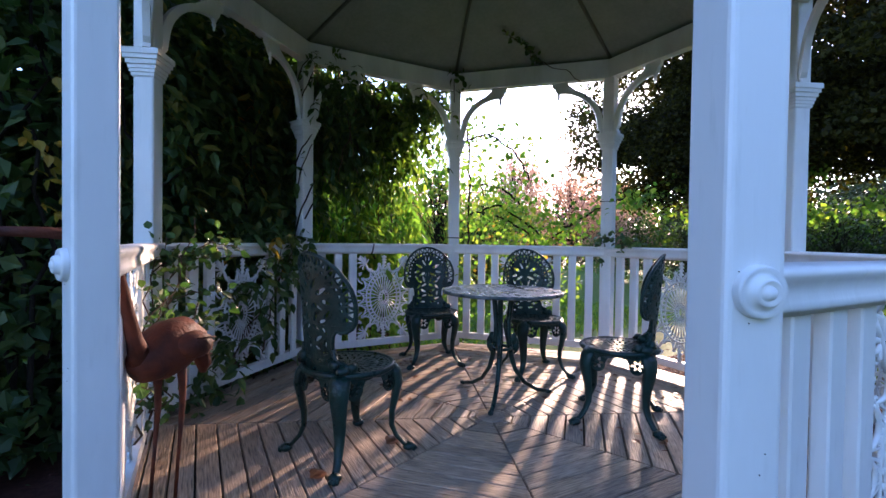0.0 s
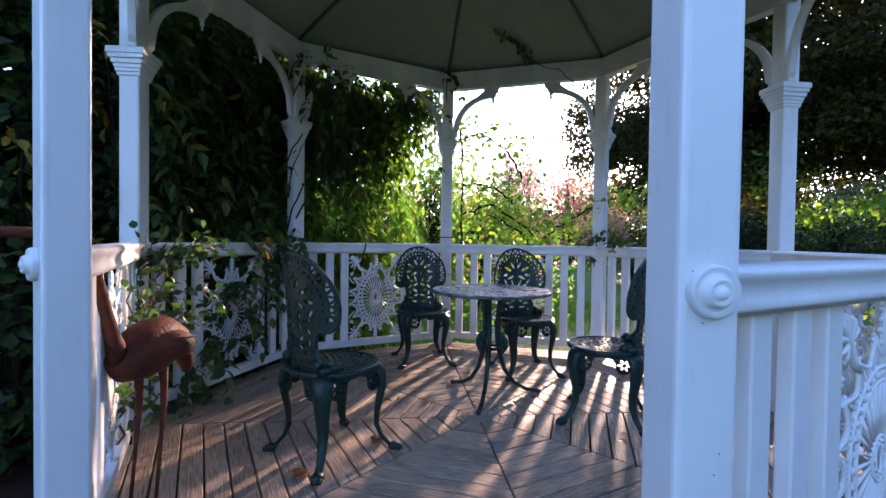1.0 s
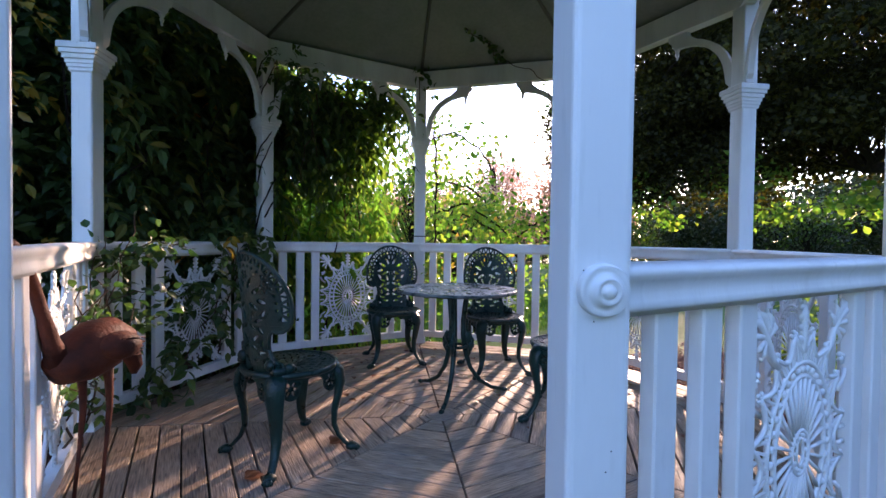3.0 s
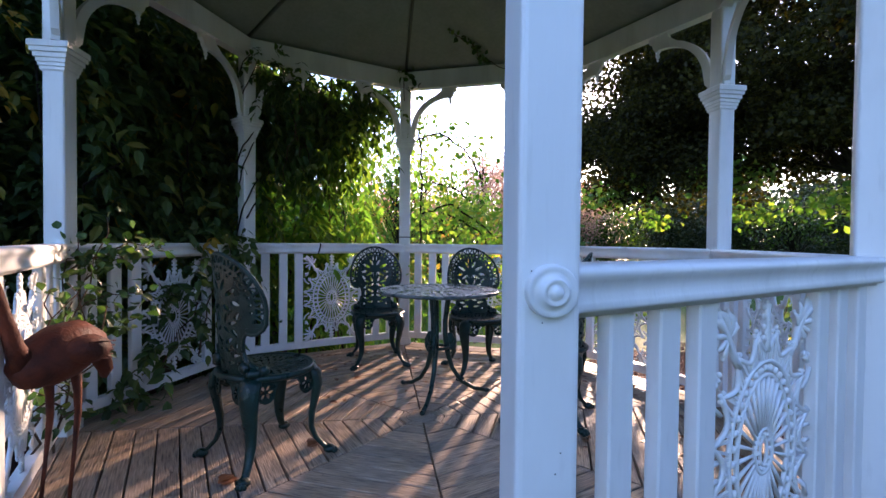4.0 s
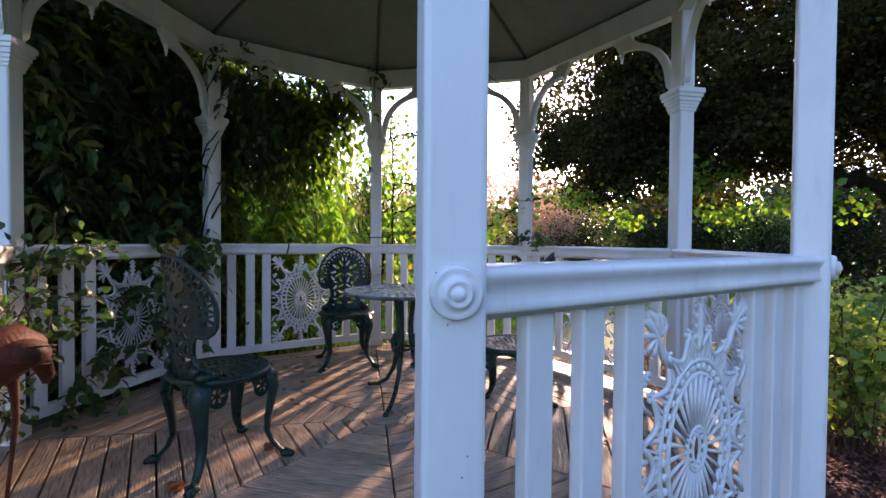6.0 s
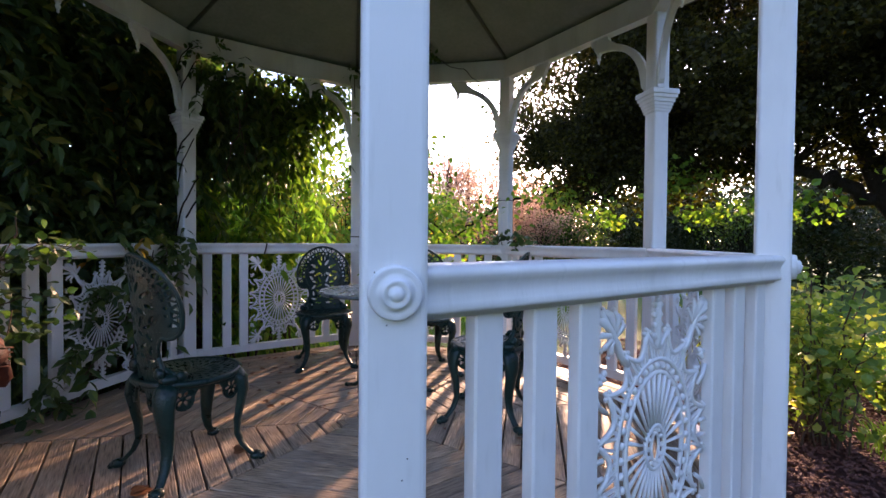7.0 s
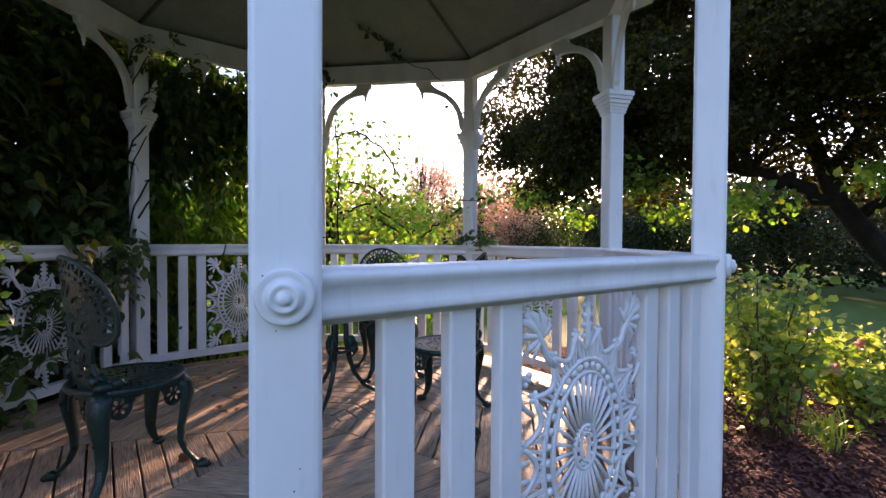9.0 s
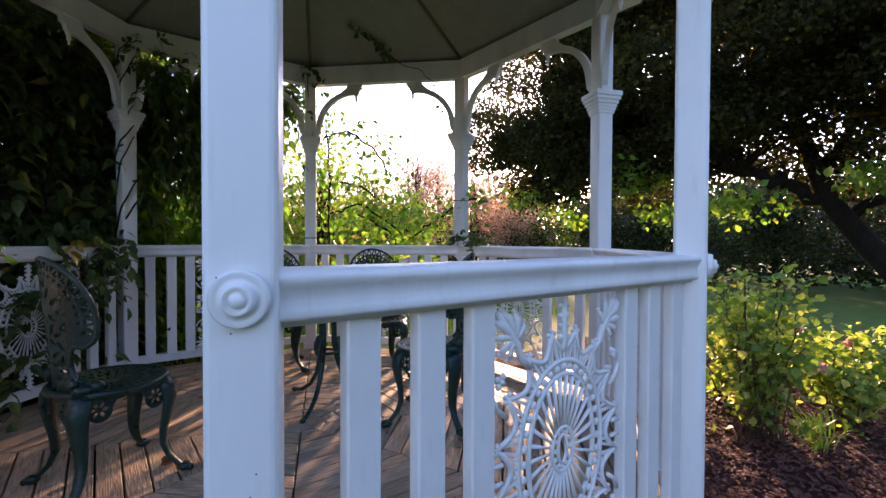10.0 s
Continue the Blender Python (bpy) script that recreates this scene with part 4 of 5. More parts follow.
bright = thing("sunlit_shrub", "bright green feathery shrub lit from behind beside the railing", "shrub")
s = Shape()
for k in range(18):
    a = (rng.uniform(-0.3, 0.5), rng.uniform(2.3, 3.0), GROUND - 0.03)
    limb(s, a, (a[0] + rng.uniform(-0.5, 0.4), a[1] + rng.uniform(-0.3, 0.4), rng.uniform(1.2, 2.0)), 0.014, 0.004, 0, 8, 0.03, rng, 5)
tagged(part("stem", s, TWIG, bright), kind="stuff")
n = 430
b = np.stack([rng.uniform(-0.62, 0.62, n), rng.uniform(2.15, 3.3, n), rng.uniform(-0.1, 1.0, n) + rng.uniform(0, 1.0, n)], axis=1)
b[:, 0] -= 0.22 * np.clip(b[:, 2] - 0.9, 0, 2)
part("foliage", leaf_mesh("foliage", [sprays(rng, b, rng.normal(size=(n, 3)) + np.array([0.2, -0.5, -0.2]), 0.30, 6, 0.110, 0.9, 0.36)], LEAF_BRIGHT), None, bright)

# leaves over the rail in the shaded bay
rail_vine = thing("rail_vine", "green vine leaves spilling over the white railing", "climbing plant")
n = 52
b = np.concatenate([in_bay(rng, "C", "B", 32, (0.08, 0.70), (-0.08, 0.15), (0.82, 1.04)), in_bay(rng, "C", "B", 11, (0.42, 0.85), (-0.10, 0.02), (0.42, 0.86)), in_bay(rng, "C", "B", 9, (0.80, 1.05), (-0.16, 0.0), (0.08, 0.36))])
part("foliage", leaf_mesh("foliage", [sprays(rng, b, bay_way("C", "B", n, rng, 0.2, -0.5, -0.1), 0.20, 6, 0.085, 0.8, 0.42)], LEAF_VINE), None, rail_vine)
b = in_bay(rng, "C", "B", 4, (0.3, 0.62), (-0.1, 0.05), (0.92, 1.0))
part("yellow_leaves", leaf_mesh("yellow_leaves", [sprays(rng, b, bay_way("C", "B", 4, rng, 0.4, -0.5, 0.0), 0.13, 3, 0.075, 0.8, 0.5)], LEAF_YELLOW), None, rail_vine)
s = Shape()
for k in range(8):
    a = in_bay(rng, "C", "B", 1, (0.5, 1.0), (0.0, 0.1), (-0.1, 0.1))[0]
    e = in_bay(rng, "C", "B", 1, (0.1, 0.6), (-0.12, 0.05), (0.8, 1.0))[0]
    limb(s, a, e, 0.007, 0.003, 0, 9, 0.02, rng, 5)
tagged(part("stem", s, TWIG, rail_vine), kind="stuff")

# stems twined round the post beside it
twine = thing("twining_stem", "thin woody vine stems twined round a white post", "climbing plant")
c = []
for turns, start, z0, z1 in ((1.6, 0.4, 0.95, 2.40), (2.1, 2.6, 1.15, 2.45), (0.9, 4.2, 0.90, 1.75)):
    line = []
    for i in range(41):
        t = i / 40
        w = start + turns * 2 * math.pi * t
        k = 0.058 / max(abs(math.cos(w)), abs(math.sin(w)))
        line.append(pose(*CORNER["C"], 0, 0, ANGLES["C"]) @ Vector((k * math.cos(w), k * math.sin(w), z0 + (z1 - z0) * t + 0.02 * math.sin(9 * t))))
    part("stem", Shape().tube(line, [0.007 - 0.003 * i / 40 for i in range(41)], 6), BARK, twine)
    c += [p + Vector(rng.normal(size=3) * 0.03) for p in line[::3]]
part("foliage", leaf_mesh("foliage", [foliage(rng, np.array(c), 0.062, 0.3, 0.5, 0.3, True)], LEAF_VINE), None, twine)

# small-leaved climber on the bay behind the statue
rose_climber = thing("rail_climber", "small-leaved green climber on the white railing by the statue", "climbing plant")
s, chunks = Shape(), []
for k in range(8):
    a = in_bay(rng, "B", "A", 1, (0.05, 0.75), (-0.02, 0.10), (-0.05, 0.1))[0]
    e = in_bay(rng, "B", "A", 1, (0.0, 0.65), (-0.24, 0.02), (0.55, 1.12))[0]
    pts = limb(s, a, e, 0.006, 0.0025, 0, 10, 0.025, rng, 5)
    c = np.array([p + Vector(rng.normal(size=3) * 0.045) for p in pts[2:] for _ in range(4)])
    chunks.append(foliage(rng, c, 0.046, 0.5, 0.62, 0.3, True))
for k in range(5):
    a = in_bay(rng, "B", "A", 1, (0.0, 0.2), (-0.12, -0.02), (0.5, 0.85))[0]
    e = a + np.array([rng.uniform(0.12, 0.36), rng.uniform(-0.05, 0.05), rng.uniform(0.0, 0.22)])
    pts = limb(s, a, e, 0.004, 0.002, 0.04, 8, 0.012, rng, 5)
    c = np.array([p + Vector(rng.normal(size=3) * 0.03) for p in pts[1:] for _ in range(4)])
    chunks.append(foliage(rng, c, 0.055, 0.5, 0.62, 0.3, True))
tagged(part("stem", s, TWIG, rose_climber), kind="stuff")
part("foliage", leaf_mesh("foliage", chunks, LEAF_VINE), None, rose_climber)

# climbing rose outside the far bay: bent canes and thin leaves
cane = thing("climbing_rose", "climbing rose with thin brown canes and yellow-green leaves", "climbing plant")
s, chunks = Shape(), []
for pts_ in (((0.55, 0.25, 0.95), (0.40, 0.28, 1.10), (0.20, 0.20, 1.22), (0.0, 0.06, 1.34), (-0.18, 0.2, 1.40)), ((0.58, 0.2, 0.9), (0.75, 0.3, 1.1), (1.05, 0.3, 1.25)), ((1.32, 0.16, -0.2), (1.30, 0.16, 0.9), (1.28, 0.18, 1.6), (1.31, 0.15, 2.1)),
             ((1.30, 0.18, 1.55), (1.0, 0.22, 1.52), (0.8, 0.25, 1.35)), ((1.33, 0.12, 1.95), (1.12, 0.2, 2.05), (0.85, 0.25, 1.85), (0.72, 0.3, 1.6)), ((1.28, 0.18, 1.25), (1.0, 0.25, 1.35), (0.6, 0.3, 1.05))):
    m = bay_matrix("E", "D")[0]
    run = [m @ Vector(p) for p in pts_]
    for p, q in zip(run, run[1:]):
        got = limb(s, p, q, 0.0105, 0.0085, 0.012, 6, 0.008, rng, 5)
        c = np.array([g + Vector(rng.normal(size=3) * 0.10) for g in got for _ in range(8)])
        chunks.append(foliage(rng, c, 0.058, 0.4, 0.6, 0.3, True))
b = in_bay(rng, "E", "D", 1000, (0.2, 1.42), (0.2, 0.9), (0.2, 1.42))
b = b[rng.uniform(0, 1, len(b)) > 0.3]
chunks.append(foliage(rng, b, 0.06, 0.4, 0.6, 0.3, True))
tagged(part("cane", s, BARK, cane), kind="stuff")
part("foliage", leaf_mesh("foliage", chunks, LEAF_BRIGHT), None, cane)
b = in_bay(rng, "E", "D", 90, (0.3, 1.3), (0.25, 0.9), (0.6, 1.3))
part("yellow_leaves", leaf_mesh("yellow_leaves", [foliage(rng, b, 0.06, 0.4, 0.6, 0.3, True)], LEAF_YELLOW), None, cane)

# tendrils on posts, beam and roof
tendril = thing("post_tendril", "trailing green tendril on the far white railing", "climbing plant")
s, c = Shape(), []
m = bay_matrix("G", "E")[0]
for a, e in (((1.15, -0.05, 0.96), (1.42, -0.08, 1.02)), ((1.40, -0.06, 1.0), (1.62, -0.1, 0.93)), ((1.20, -0.06, 0.95), (1.05, -0.09, 0.99)), ((1.40, -0.07, 0.99), (1.44, -0.08, 0.82))):
    c += [p + Vector(rng.normal(size=3) * 0.025) for p in limb(s, m @ Vector(a), m @ Vector(e), 0.004, 0.002, 0.02, 6, 0.01, rng, 5) for _ in range(3)]
tagged(part("stem", s, TWIG, tendril), kind="stuff")
part("foliage", leaf_mesh("foliage", [foliage(rng, np.array(c), 0.06, 0.5, 0.55, 0.3, True)], LEAF_VINE), None, tendril)
roof_twig = thing("roof_tendril", "dry leafy tendril hanging under the roof lining", "climbing plant")
s, c = Shape(), []
for a, e, n in (((0.74, 0.97, 2.73), (0.98, 0.98, 2.66), 2), ((0.98, 0.98, 2.66), (1.17, 1.06, 2.58), 4), ((1.17, 1.06, 2.58), (1.36, 0.90, 2.50), 0), ((1.36, 0.90, 2.50), (1.50, 0.82, 2.36), 0), ((1.50, 0.82, 2.36), (1.60, 0.85, 2.15), 1)):
    c += [p + Vector(rng.normal(size=3) * 0.012) for p in limb(s, a, e, 0.004, 0.003, -0.01, 6, 0.008, rng, 5) for _ in range(n)]
tagged(part("stem", s, TWIG, roof_twig), kind="stuff")
part("foliage", leaf_mesh("foliage", [foliage(rng, np.array(c), 0.055, 0.0, 0.55, 0.3, True)], LEAF_VINE), None, roof_twig)
knot = thing("beam_tendril", "dark leaf cluster at the top of a white post", "climbing plant")
p0 = CORNER["D"] * 0.97 + Vector((0, 0, 2.50))
c = np.array([p0 + Vector(rng.normal(size=3) * 0.07) for _ in range(46)])
part("foliage", leaf_mesh("foliage", [foliage(rng, c, 0.075, 0.2, 0.45, 0.3, True)], LEAF_VINE), None, knot)
s = Shape()
limb(s, CORNER["D"] + Vector((0.05, 0.06, 1.6)), CORNER["D"] + Vector((-0.05, -0.06, 2.5)), 0.006, 0.004, 0, 8, 0.015, rng, 5)
tagged(part("stem", s, TWIG, knot), kind="stuff")


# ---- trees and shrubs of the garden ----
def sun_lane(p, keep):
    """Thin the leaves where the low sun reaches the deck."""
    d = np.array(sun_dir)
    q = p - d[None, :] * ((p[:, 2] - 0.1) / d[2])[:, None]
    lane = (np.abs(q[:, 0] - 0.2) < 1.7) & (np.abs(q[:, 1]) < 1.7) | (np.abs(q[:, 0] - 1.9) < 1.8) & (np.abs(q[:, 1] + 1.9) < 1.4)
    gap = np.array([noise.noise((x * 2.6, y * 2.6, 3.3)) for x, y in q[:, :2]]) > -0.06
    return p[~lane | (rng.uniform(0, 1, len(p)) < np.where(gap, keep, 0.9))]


big = thing("shade_tree", "large spreading tree with dense leaves, coloured dark for shade, and low limbs", "tree")
s = Shape()
s.tube([(7.15, -2.0, GROUND - 0.1), (7.12, -1.75, 0.1), (7.06, -1.3, 0.65), (6.98, -0.9, 1.2), (6.85, -0.7, 1.55), (6.85, -0.45, 2.3), (6.8, -0.2, 3.1), (6.7, 0.2, 4.2), (6.6, 0.6, 5.6)], [0.22, 0.18, 0.15, 0.135, 0.12, 0.095, 0.08, 0.06, 0.03], 12)
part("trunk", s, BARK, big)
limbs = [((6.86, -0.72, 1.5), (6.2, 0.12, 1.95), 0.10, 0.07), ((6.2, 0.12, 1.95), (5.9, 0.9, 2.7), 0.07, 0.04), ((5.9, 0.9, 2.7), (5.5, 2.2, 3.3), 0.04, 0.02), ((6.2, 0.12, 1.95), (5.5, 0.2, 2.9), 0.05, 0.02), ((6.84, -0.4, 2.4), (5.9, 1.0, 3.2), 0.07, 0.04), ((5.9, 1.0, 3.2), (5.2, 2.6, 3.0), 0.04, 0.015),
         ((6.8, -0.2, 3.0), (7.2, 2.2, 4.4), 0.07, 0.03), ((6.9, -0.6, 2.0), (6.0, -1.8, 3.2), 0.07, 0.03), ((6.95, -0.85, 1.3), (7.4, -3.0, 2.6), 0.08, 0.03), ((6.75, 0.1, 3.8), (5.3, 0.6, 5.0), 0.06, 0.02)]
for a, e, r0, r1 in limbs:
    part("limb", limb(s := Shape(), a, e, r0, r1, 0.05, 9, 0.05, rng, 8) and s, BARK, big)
# the crown: flat pads of leaves at the branch ends, hanging lower on its outer side
pads, cc = [], []
while len(cc) < 285:
    q = rng.normal(size=3)
    q *= rng.uniform(0.35, 1.0) / np.linalg.norm(q)
    q = np.array([6.4, 0.6, 3.9]) + q * np.array([1.9, 4.8, 2.9])
    low = 1.62 + 0.50 * math.exp(-((q[1] + 0.2) / 1.3) ** 2) + 0.25 * math.sin(q[1] * 2.3 + q[0])
    if q[2] > low:
        cc.append(q)
cc += [np.array([rng.uniform(5.2, 6.6), rng.uniform(1.6, 4.6), rng.uniform(1.95, 3.5)]) for _ in range(34)]
for q in cc:
    k = rng.uniform(0.75, 1.3)
    n = int(760 * k * k)
    u = rng.normal(size=(n, 3))
    u *= rng.uniform(0.25, 1.0, n)[:, None] ** 0.5 / np.linalg.norm(u, axis=1)[:, None]
    u = u * np.array([0.62, 0.62, 0.30]) * k
    u[:, 2] -= 0.35 * (u[:, 0] ** 2 + u[:, 1] ** 2)
    pads.append(q + u + rng.normal(size=(n, 3)) * 0.05)
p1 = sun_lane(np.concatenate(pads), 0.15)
# crown leaves take the dark copy, shade being put into their colour
part("crown", leaf_mesh("crown", [foliage(rng, p1, 0.064, 0.4, 0.58)], LEAF_TREE_SHADED), None, big)
s = Shape()
for q in cc:
    o = Vector(limbs[int(rng.integers(0, len(limbs)))][1])
    if (Vector(q) - o).length < 2.6:
        limb(s, o, q, 0.020, 0.005, 0.05, 7, 0.05, rng, 5)
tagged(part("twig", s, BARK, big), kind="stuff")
# low leaves take the bright copy, sunlight being put into their colour
hang = []
for c, r, n in (((5.3, 2.9, 1.75), (0.5, 0.65, 0.36), 13), ((5.2, 1.05, 1.78), (0.5, 0.5, 0.36), 14), ((5.4, -0.35, 1.52), (0.5, 0.55, 0.28), 10), ((5.2, 2.15, 1.36), (0.3, 0.3, 0.2), 4), ((5.3, 0.75, 1.38), (0.3, 0.3, 0.2), 4), ((5.8, -1.4, 1.75), (0.5, 0.6, 0.3), 9)):
    for q in clumps(rng, c, r, n, 1, 0.0, 0.2)[1]:
        k = rng.uniform(14, 34)
        hang.append(q + rng.normal(size=(int(k), 3)) * np.array([0.13, 0.13, 0.07]))
p2 = np.concatenate(hang)
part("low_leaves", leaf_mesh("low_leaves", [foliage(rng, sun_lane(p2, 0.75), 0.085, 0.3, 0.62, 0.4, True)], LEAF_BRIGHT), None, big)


def tree(name, label, centre, radii, leaf, mat, count, each, spread, trunk=0.10, shell=0.2, up=0.4, lane=False):
    t = thing(name, label, "tree")
    s = Shape()
    x, y, z = centre
    limb(s, (x + 0.1, y, GROUND - 0.1), (x, y, z + radii[2] * 0.6), trunk, trunk * 0.2, 0, 9, 0.05, rng, 8)
    part("trunk", s, BARK, t)
    s = Shape()
    p, cc = clumps(rng, centre, radii, count, each, spread, shell)
    for q in cc[:: max(1, count // 40)]:
        h = min(max(q[2] - 0.5, 0.3), z + radii[2] * 0.4)
        limb(s, (x + rng.normal() * 0.03, y + rng.normal() * 0.03, h * rng.uniform(0.5, 0.95)), q, trunk * 0.22, 0.006, 0.03, 7, 0.04, rng, 5)
    tagged(part("twig", s, BARK, t), kind="stuff")
    p = p[p[:, 2] > GROUND]
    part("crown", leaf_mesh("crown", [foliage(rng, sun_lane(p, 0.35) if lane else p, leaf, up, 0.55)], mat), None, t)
    return t


GREEN = "leafy green shrub lit by the low sun"
for c, r, mat, n, lf in (((1.1, 5.6, 0.9), (0.9, 0.8, 1.3), LEAF_BACKLIT, 90, 0.09), ((2.3, 5.4, 0.7), (0.9, 0.7, 1.0), LEAF_BACKLIT, 80, 0.09), ((0.3, 6.6, 1.3), (0.9, 0.8, 1.7), LEAF_FAR, 90, 0.10), ((3.6, 5.6, 0.6), (1.0, 0.8, 0.9), LEAF_BRIGHT, 80, 0.09), ((2.9, 7.0, 0.8), (1.3, 0.9, 1.2), LEAF_YELLOW, 60, 0.09), ((1.5, 5.4, 1.55), (0.75, 0.7, 1.2), LEAF_BACKLIT, 85, 0.075), ((2.9, 4.7, 1.4), (0.5, 0.45, 1.15), LEAF_BACKLIT, 30, 0.065), ((1.75, 4.0, 1.75), (0.6, 0.5, 0.85), LEAF_BRIGHT, 44, 0.07), ((3.3, 5.2, 1.3), (1.1, 0.6, 0.8), LEAF_BRIGHT, 46, 0.065), ((4.6, 6.2, 1.5), (1.2, 0.7, 0.8), LEAF_BACKLIT, 40, 0.07)):
    tree("garden_shrub", GREEN if mat is not LEAF_YELLOW else "yellowing garden shrub in autumn leaf", c, r, lf, mat, n, 26, 0.16, 0.03)
for c, r, n in (((5.2, 9.6, 2.4), (1.6, 1.4, 2.0), 90), ((7.6, 9.0, 2.4), (1.6, 1.4, 2.3), 110), ((9.3, 7.6, 1.7), (1.7, 1.3, 1.6), 110), ((3.9, 10.5, 2.0), (1.3, 1.2, 1.5), 60), ((8.2, 8.0, 2.2), (1.2, 1.1, 2.0), 80), ((5.9, 7.7, 1.9), (1.1, 1.0, 1.8), 80), ((6.8, 9.0, 2.9), (1.1, 1.0, 1.35), 50)):
    tree("autumn_tree", "slender tree with sparse red and pink autumn leaves", c, r, 0.058, LEAF_RED, int(n * 1.3), 44, 0.19, 0.06)
for c, r, n, mat in (((13.5, 4.8, 1.7), (1.7, 2.0, 1.7), 190, LEAF_FAR), ((12.5, 1.6, 1.6), (1.6, 1.7, 1.6), 180, LEAF_FAR), ((13.0, -0.9, 1.2), (1.8, 1.6, 1.3), 170, LEAF_FAR), ((11.4, -2.8, 1.5), (1.5, 1.6, 1.9), 150, LEAF_FAR), ((10.6, 7.6, 1.1), (1.4, 1.5, 1.3), 130, LEAF_MID), ((12.2, 6.4, 1.3), (1.6, 1.6, 1.7), 150, LEAF_FAR)):
    tree("young_tree", "young tree with green leaves lit from behind", c, r, 0.085, mat, n, 56, 0.26, 0.07)
for c, r, n in (((9.4, 2.0, 1.5), (0.8, 1.0, 0.6), 34), ((9.6, -1.6, 0.9), (0.7, 0.7, 0.5), 20)):
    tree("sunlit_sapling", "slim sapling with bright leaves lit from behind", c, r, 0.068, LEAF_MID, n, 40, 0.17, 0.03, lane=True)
# far belt of dark trees round the lawn
for k in range(26):
    w = radians(-75 + 9 * k + rng.uniform(-2, 2))
    d = rng.uniform(19, 27)
    h = rng.uniform(1.9, 2.6) if -25 < math.degrees(w) < 42 else rng.uniform(1.3, 2.2)
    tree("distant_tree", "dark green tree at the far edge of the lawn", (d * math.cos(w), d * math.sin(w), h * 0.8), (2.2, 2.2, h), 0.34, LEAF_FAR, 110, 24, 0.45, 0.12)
hedge = thing("clipped_hedge", "low dark hedge along the far side of the lawn", "hedge")
hp = np.stack([rng.uniform(14.5, 16.0, 5200), rng.uniform(-12, 9, 5200), rng.uniform(GROUND, 1.6, 5200)], axis=1)
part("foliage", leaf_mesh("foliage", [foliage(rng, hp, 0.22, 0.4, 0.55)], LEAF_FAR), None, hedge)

# unseen trees added on the shaded side to block low sky light
for x, y, h in ((-9.6, -2.6, 1.7), (-9.4, 0.2, 2.3), (-8.4, 2.8, 3.4)):
    tree("screen_tree", "unseen dark green tree added to block low sky light", (x, y, h * 0.75), (1.9, 2.0, h), 0.34, LEAF_FAR, 150, 26, 0.42, 0.16)

# second unseen belt, lighter leaved, added to cut southern sky and warm the bounce
for w in range(-124, -40, 12):
    w += rng.uniform(-3, 3)
    d = rng.uniform(10.5, 13.0)
    h = rng.uniform(2.3, 3.1)
    tree("screen_tree", "unseen dark green tree added to block low sky light", (d * math.cos(radians(w)), d * math.sin(radians(w)), h * 0.85), (2.1, 2.1, h), 0.42, LEAF_MID, 150, 26, 0.48, 0.18)

# rose bushes and strap leaves in the mulch bed
def rose_bush(centre, radii, canes, blooms, mat):
    t = thing("rose_bush", "rose bush with yellow-green backlit leaves on bare canes", "rose bush", None, "rose bushes")
    s, c, tips = Shape(), [], []
    for k in range(canes):
        a = Vector((centre[0] + rng.normal() * 0.06, centre[1] + rng.normal() * 0.06, GROUND))
        w = rng.uniform(0, 6.28)
        q = rng.uniform(0.25, 1.0)
        e = Vector((centre[0] + radii[0] * q * math.cos(w), centre[1] + radii[1] * q * math.sin(w), GROUND + radii[2] * rng.uniform(0.55, 1.0)))
        pts = limb(s, a, e, 0.0065, 0.003, 0.10, 9, 0.014, rng, 5)
        c += [p + Vector(rng.normal(size=3) * 0.055) for p in pts[2:] for _ in range(9)]
        tips.append(e)
    tagged(part("cane", s, TWIG, t), kind="stuff")
    part("foliage", leaf_mesh("foliage", [foliage(rng, np.array(c), 0.043, 0.6, 0.75, 0.5, True)], mat), None, t)
    for e in tips[:blooms]:
        f = foliage(rng, np.array([e + Vector(rng.normal(size=3) * 0.012) for _ in range(22)]), 0.042, 0.6, 0.8, 0.2, True)
        part("bloom", leaf_mesh("bloom", [f], PETAL), None, t, "pale pink rose bloom")


rose_bush((2.30, -1.42), (0.40, 0.40, 1.04), 24, 1, LEAF_ROSE)
rose_bush((2.75, -1.05), (0.45, 0.45, 0.64), 13, 0, LEAF_ROSE)
rose_bush((2.98, -1.72), (0.44, 0.40, 0.60), 12, 2, LEAF_ROSE)
rose_bush((3.4, -1.45), (0.45, 0.40, 0.58), 12, 2, LEAF_ROSE)
rose_bush((2.35, -0.75), (0.35, 0.40, 0.85), 14, 0, LEAF_ROSE)
straps = thing("strap_leaves", "clump of upright strap-shaped green leaves", "plant")
for k in range(46):
    s = Shape()
    cx, cy = (2.62, -1.62) if k % 2 else (2.42, -1.66)
    a = Vector((cx + rng.normal() * 0.06, cy + rng.normal() * 0.06, GROUND + 0.02))
    w, l = rng.uniform(0, 6.28), rng.uniform(0.14, 0.30)
    pts = [a + Vector((math.cos(w) * l * 0.5 * t * t, math.sin(w) * l * 0.5 * t * t, l * (t - 0.35 * t ** 3))) for t in (0, 0.25, 0.5, 0.75, 1.0)]
    s.tube(pts, [0.006, 0.007, 0.006, 0.004, 0.001], 4, False, None, 0.25)
    part("leaf", s, LEAF_ROSE, straps)

# grass blades of the lawn behind the railing, sunlight put into their brighter colour
n = 15000
gp = np.stack([rng.uniform(-1.2, 5.5, n), rng.uniform(2.3, 7.0, n), np.full(n, GROUND - 0.005)], axis=1)
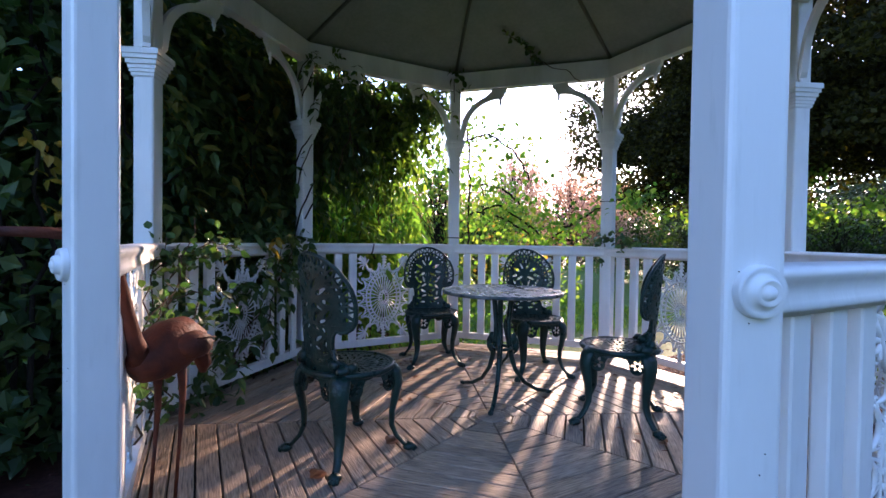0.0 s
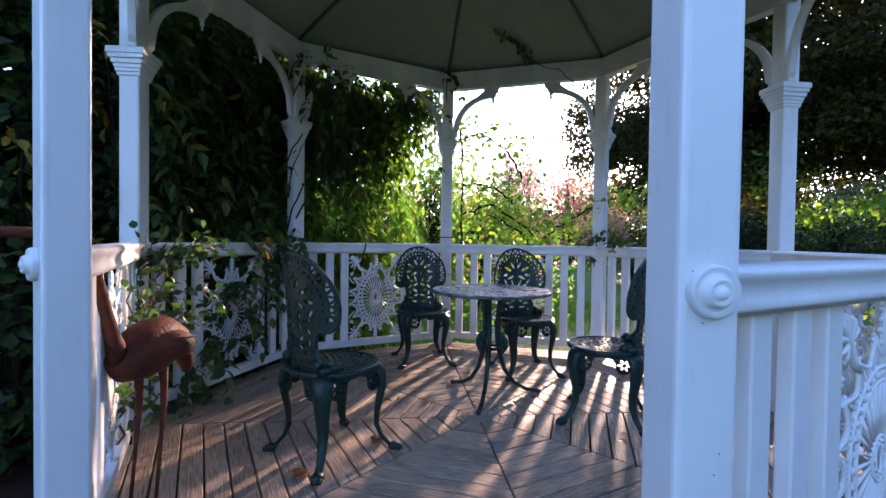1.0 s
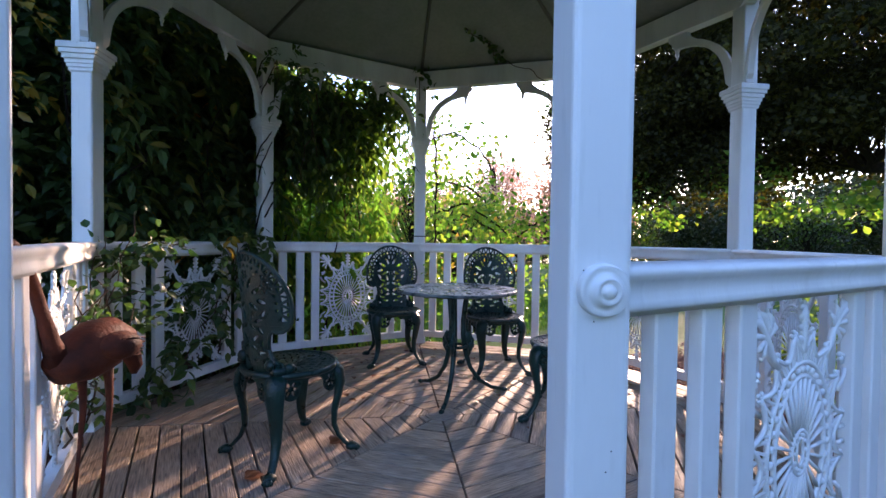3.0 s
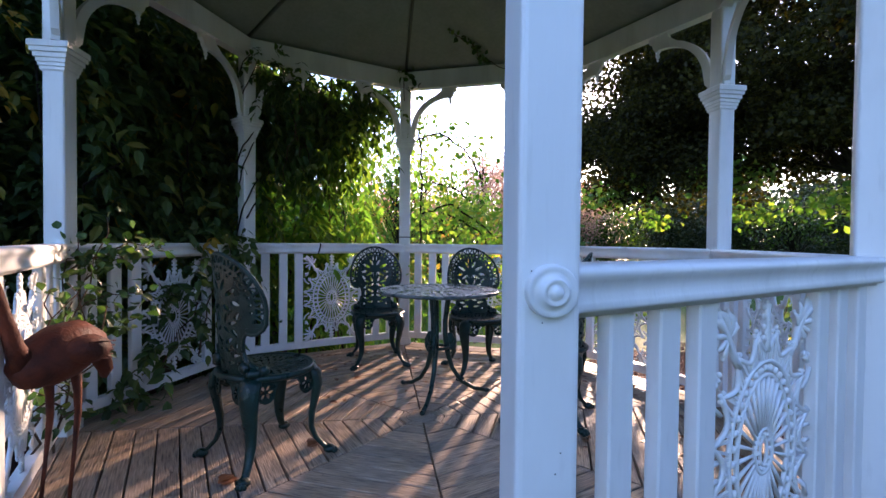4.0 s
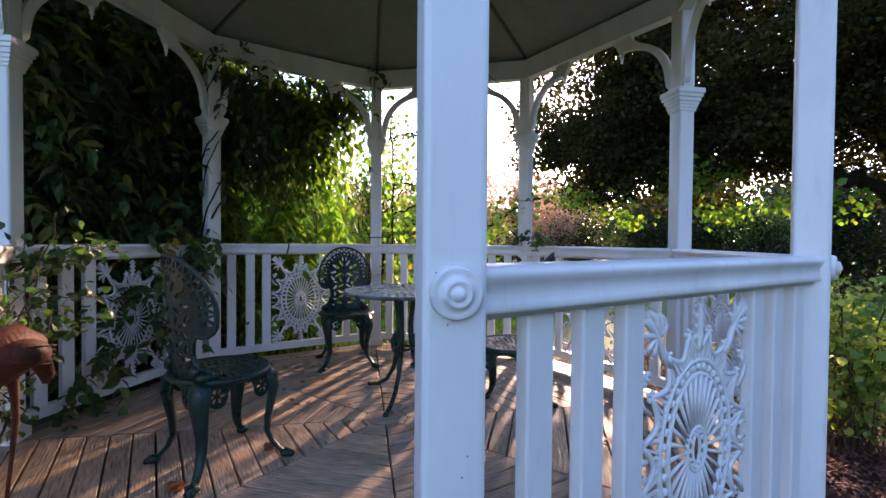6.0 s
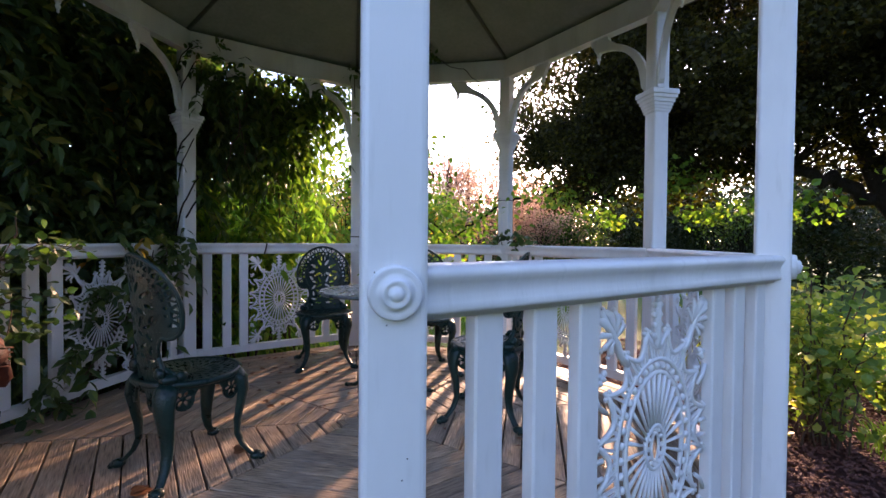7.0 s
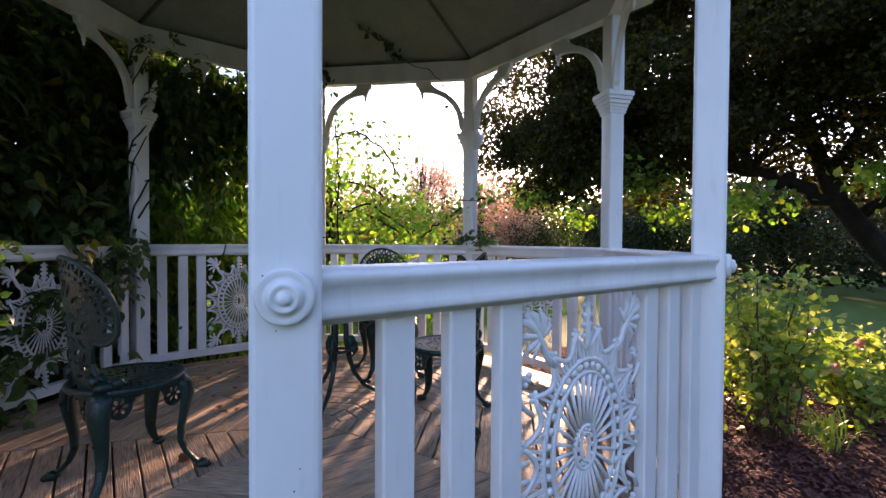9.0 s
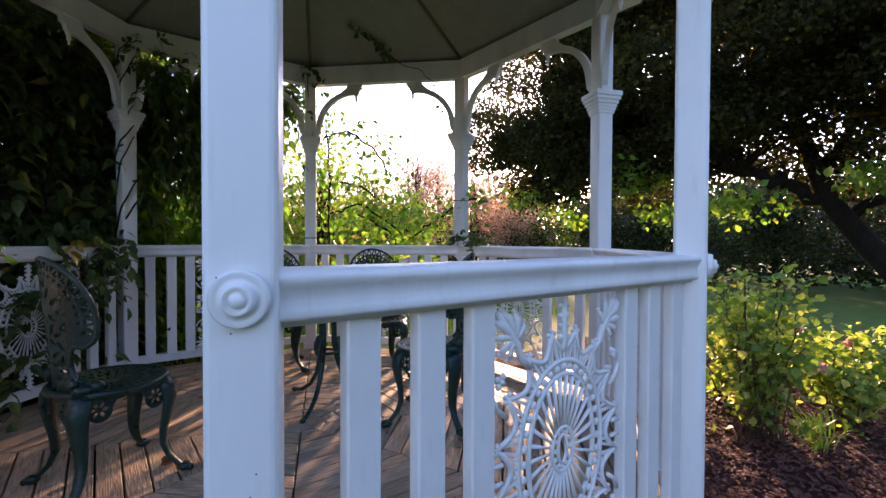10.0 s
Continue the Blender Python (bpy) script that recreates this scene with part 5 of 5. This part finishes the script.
tagged(part("grass_blades", leaf_mesh("grass_blades", [foliage(rng, gp, 0.075, 0.0, 0.13, 0.4, False, np.tile([0.0, 0.0, 1.6], (n, 1)))], LEAF_BRIGHT), None), "sunlit blades of lawn grass", "grass", kind="stuff")

# fallen leaves on the boards, thickest at the far rim
n = 190
w = np.radians(rng.uniform(-60, 130, n))
q = np.where(rng.uniform(0, 1, n) < 0.7, rng.uniform(1.15, 1.62, n), rng.uniform(0.2, 1.6, n))
fl = np.stack([q * np.cos(w), q * np.sin(w), np.full(n, 0.009)], axis=1)
lean = rng.normal(size=(n, 3)) * np.array([1, 1, 0.0])
v, f = foliage(rng, fl, 0.045, 4.0, 0.6, 0.4, True, lean * 3)
v[:, 2] = np.clip(v[:, 2], 0.003, 0.024)
tagged(part("fallen_leaves", leaf_mesh("fallen_leaves", [(v, f)], LEAF_DRY), None), "dry brown leaves scattered on the deck", "leaves", kind="stuff")
for x, y in ((-0.66, -0.09), (-1.05, -0.24)):
    v, f = foliage(rng, np.array([(x, y, 0.012), (x + 0.012, y + 0.01, 0.014)]), 0.075, 4.0, 0.75, 0.1, True, np.array([(1, 0.4, 0), (0.8, 0.8, 0.1)]) * 3)
    v[:, 2] = np.clip(v[:, 2], 0.003, 0.03)
    tagged(part("fallen_leaf", leaf_mesh("fallen_leaf", [(v, f)], LEAF_DRY), None), "curled reddish dry leaf lying on the deck", "leaf")


# ---- deck boards, ring by ring ----
deck = thing("floor", "weathered brown timber deck laid in octagonal rings", "deck", kind="structure")
PITCH, GAP, t8 = 0.0960, 0.0082, math.tan(radians(22.5))
for i in range(18):
    r0 = 0.030 + i * PITCH
    r1 = min(r0 + PITCH - GAP, 1.775)
    if r1 - r0 < 0.02:
        continue
    a0, a1 = r0 * t8 - GAP / 2, r1 * t8 - GAP / 2
    c = 0.003
    s = Shape()
    s.add([(-a0, r0, -0.03), (a0, r0, -0.03), (a1, r1, -0.03), (-a1, r1, -0.03), (-a0, r0, -c), (a0, r0, -c), (a1, r1, -c), (-a1, r1, -c),
           (-a0 + c, r0 + c, 0), (a0 - c, r0 + c, 0), (a1 - c, r1 - c, 0), (-a1 + c, r1 - c, 0)],
          [(0, 1, 5, 4), (1, 2, 6, 5), (2, 3, 7, 6), (3, 0, 4, 7), (4, 5, 9, 8), (5, 6, 10, 9), (6, 7, 11, 10), (7, 4, 8, 11), (8, 9, 10, 11)])
    me = s.mesh("plank", DECK)
    for k in range(8):
        part("plank", me, None, deck, m=pose(0, 0, 0, 0, 0, 45 * k - 90 + rng.uniform(-0.05, 0.05)))
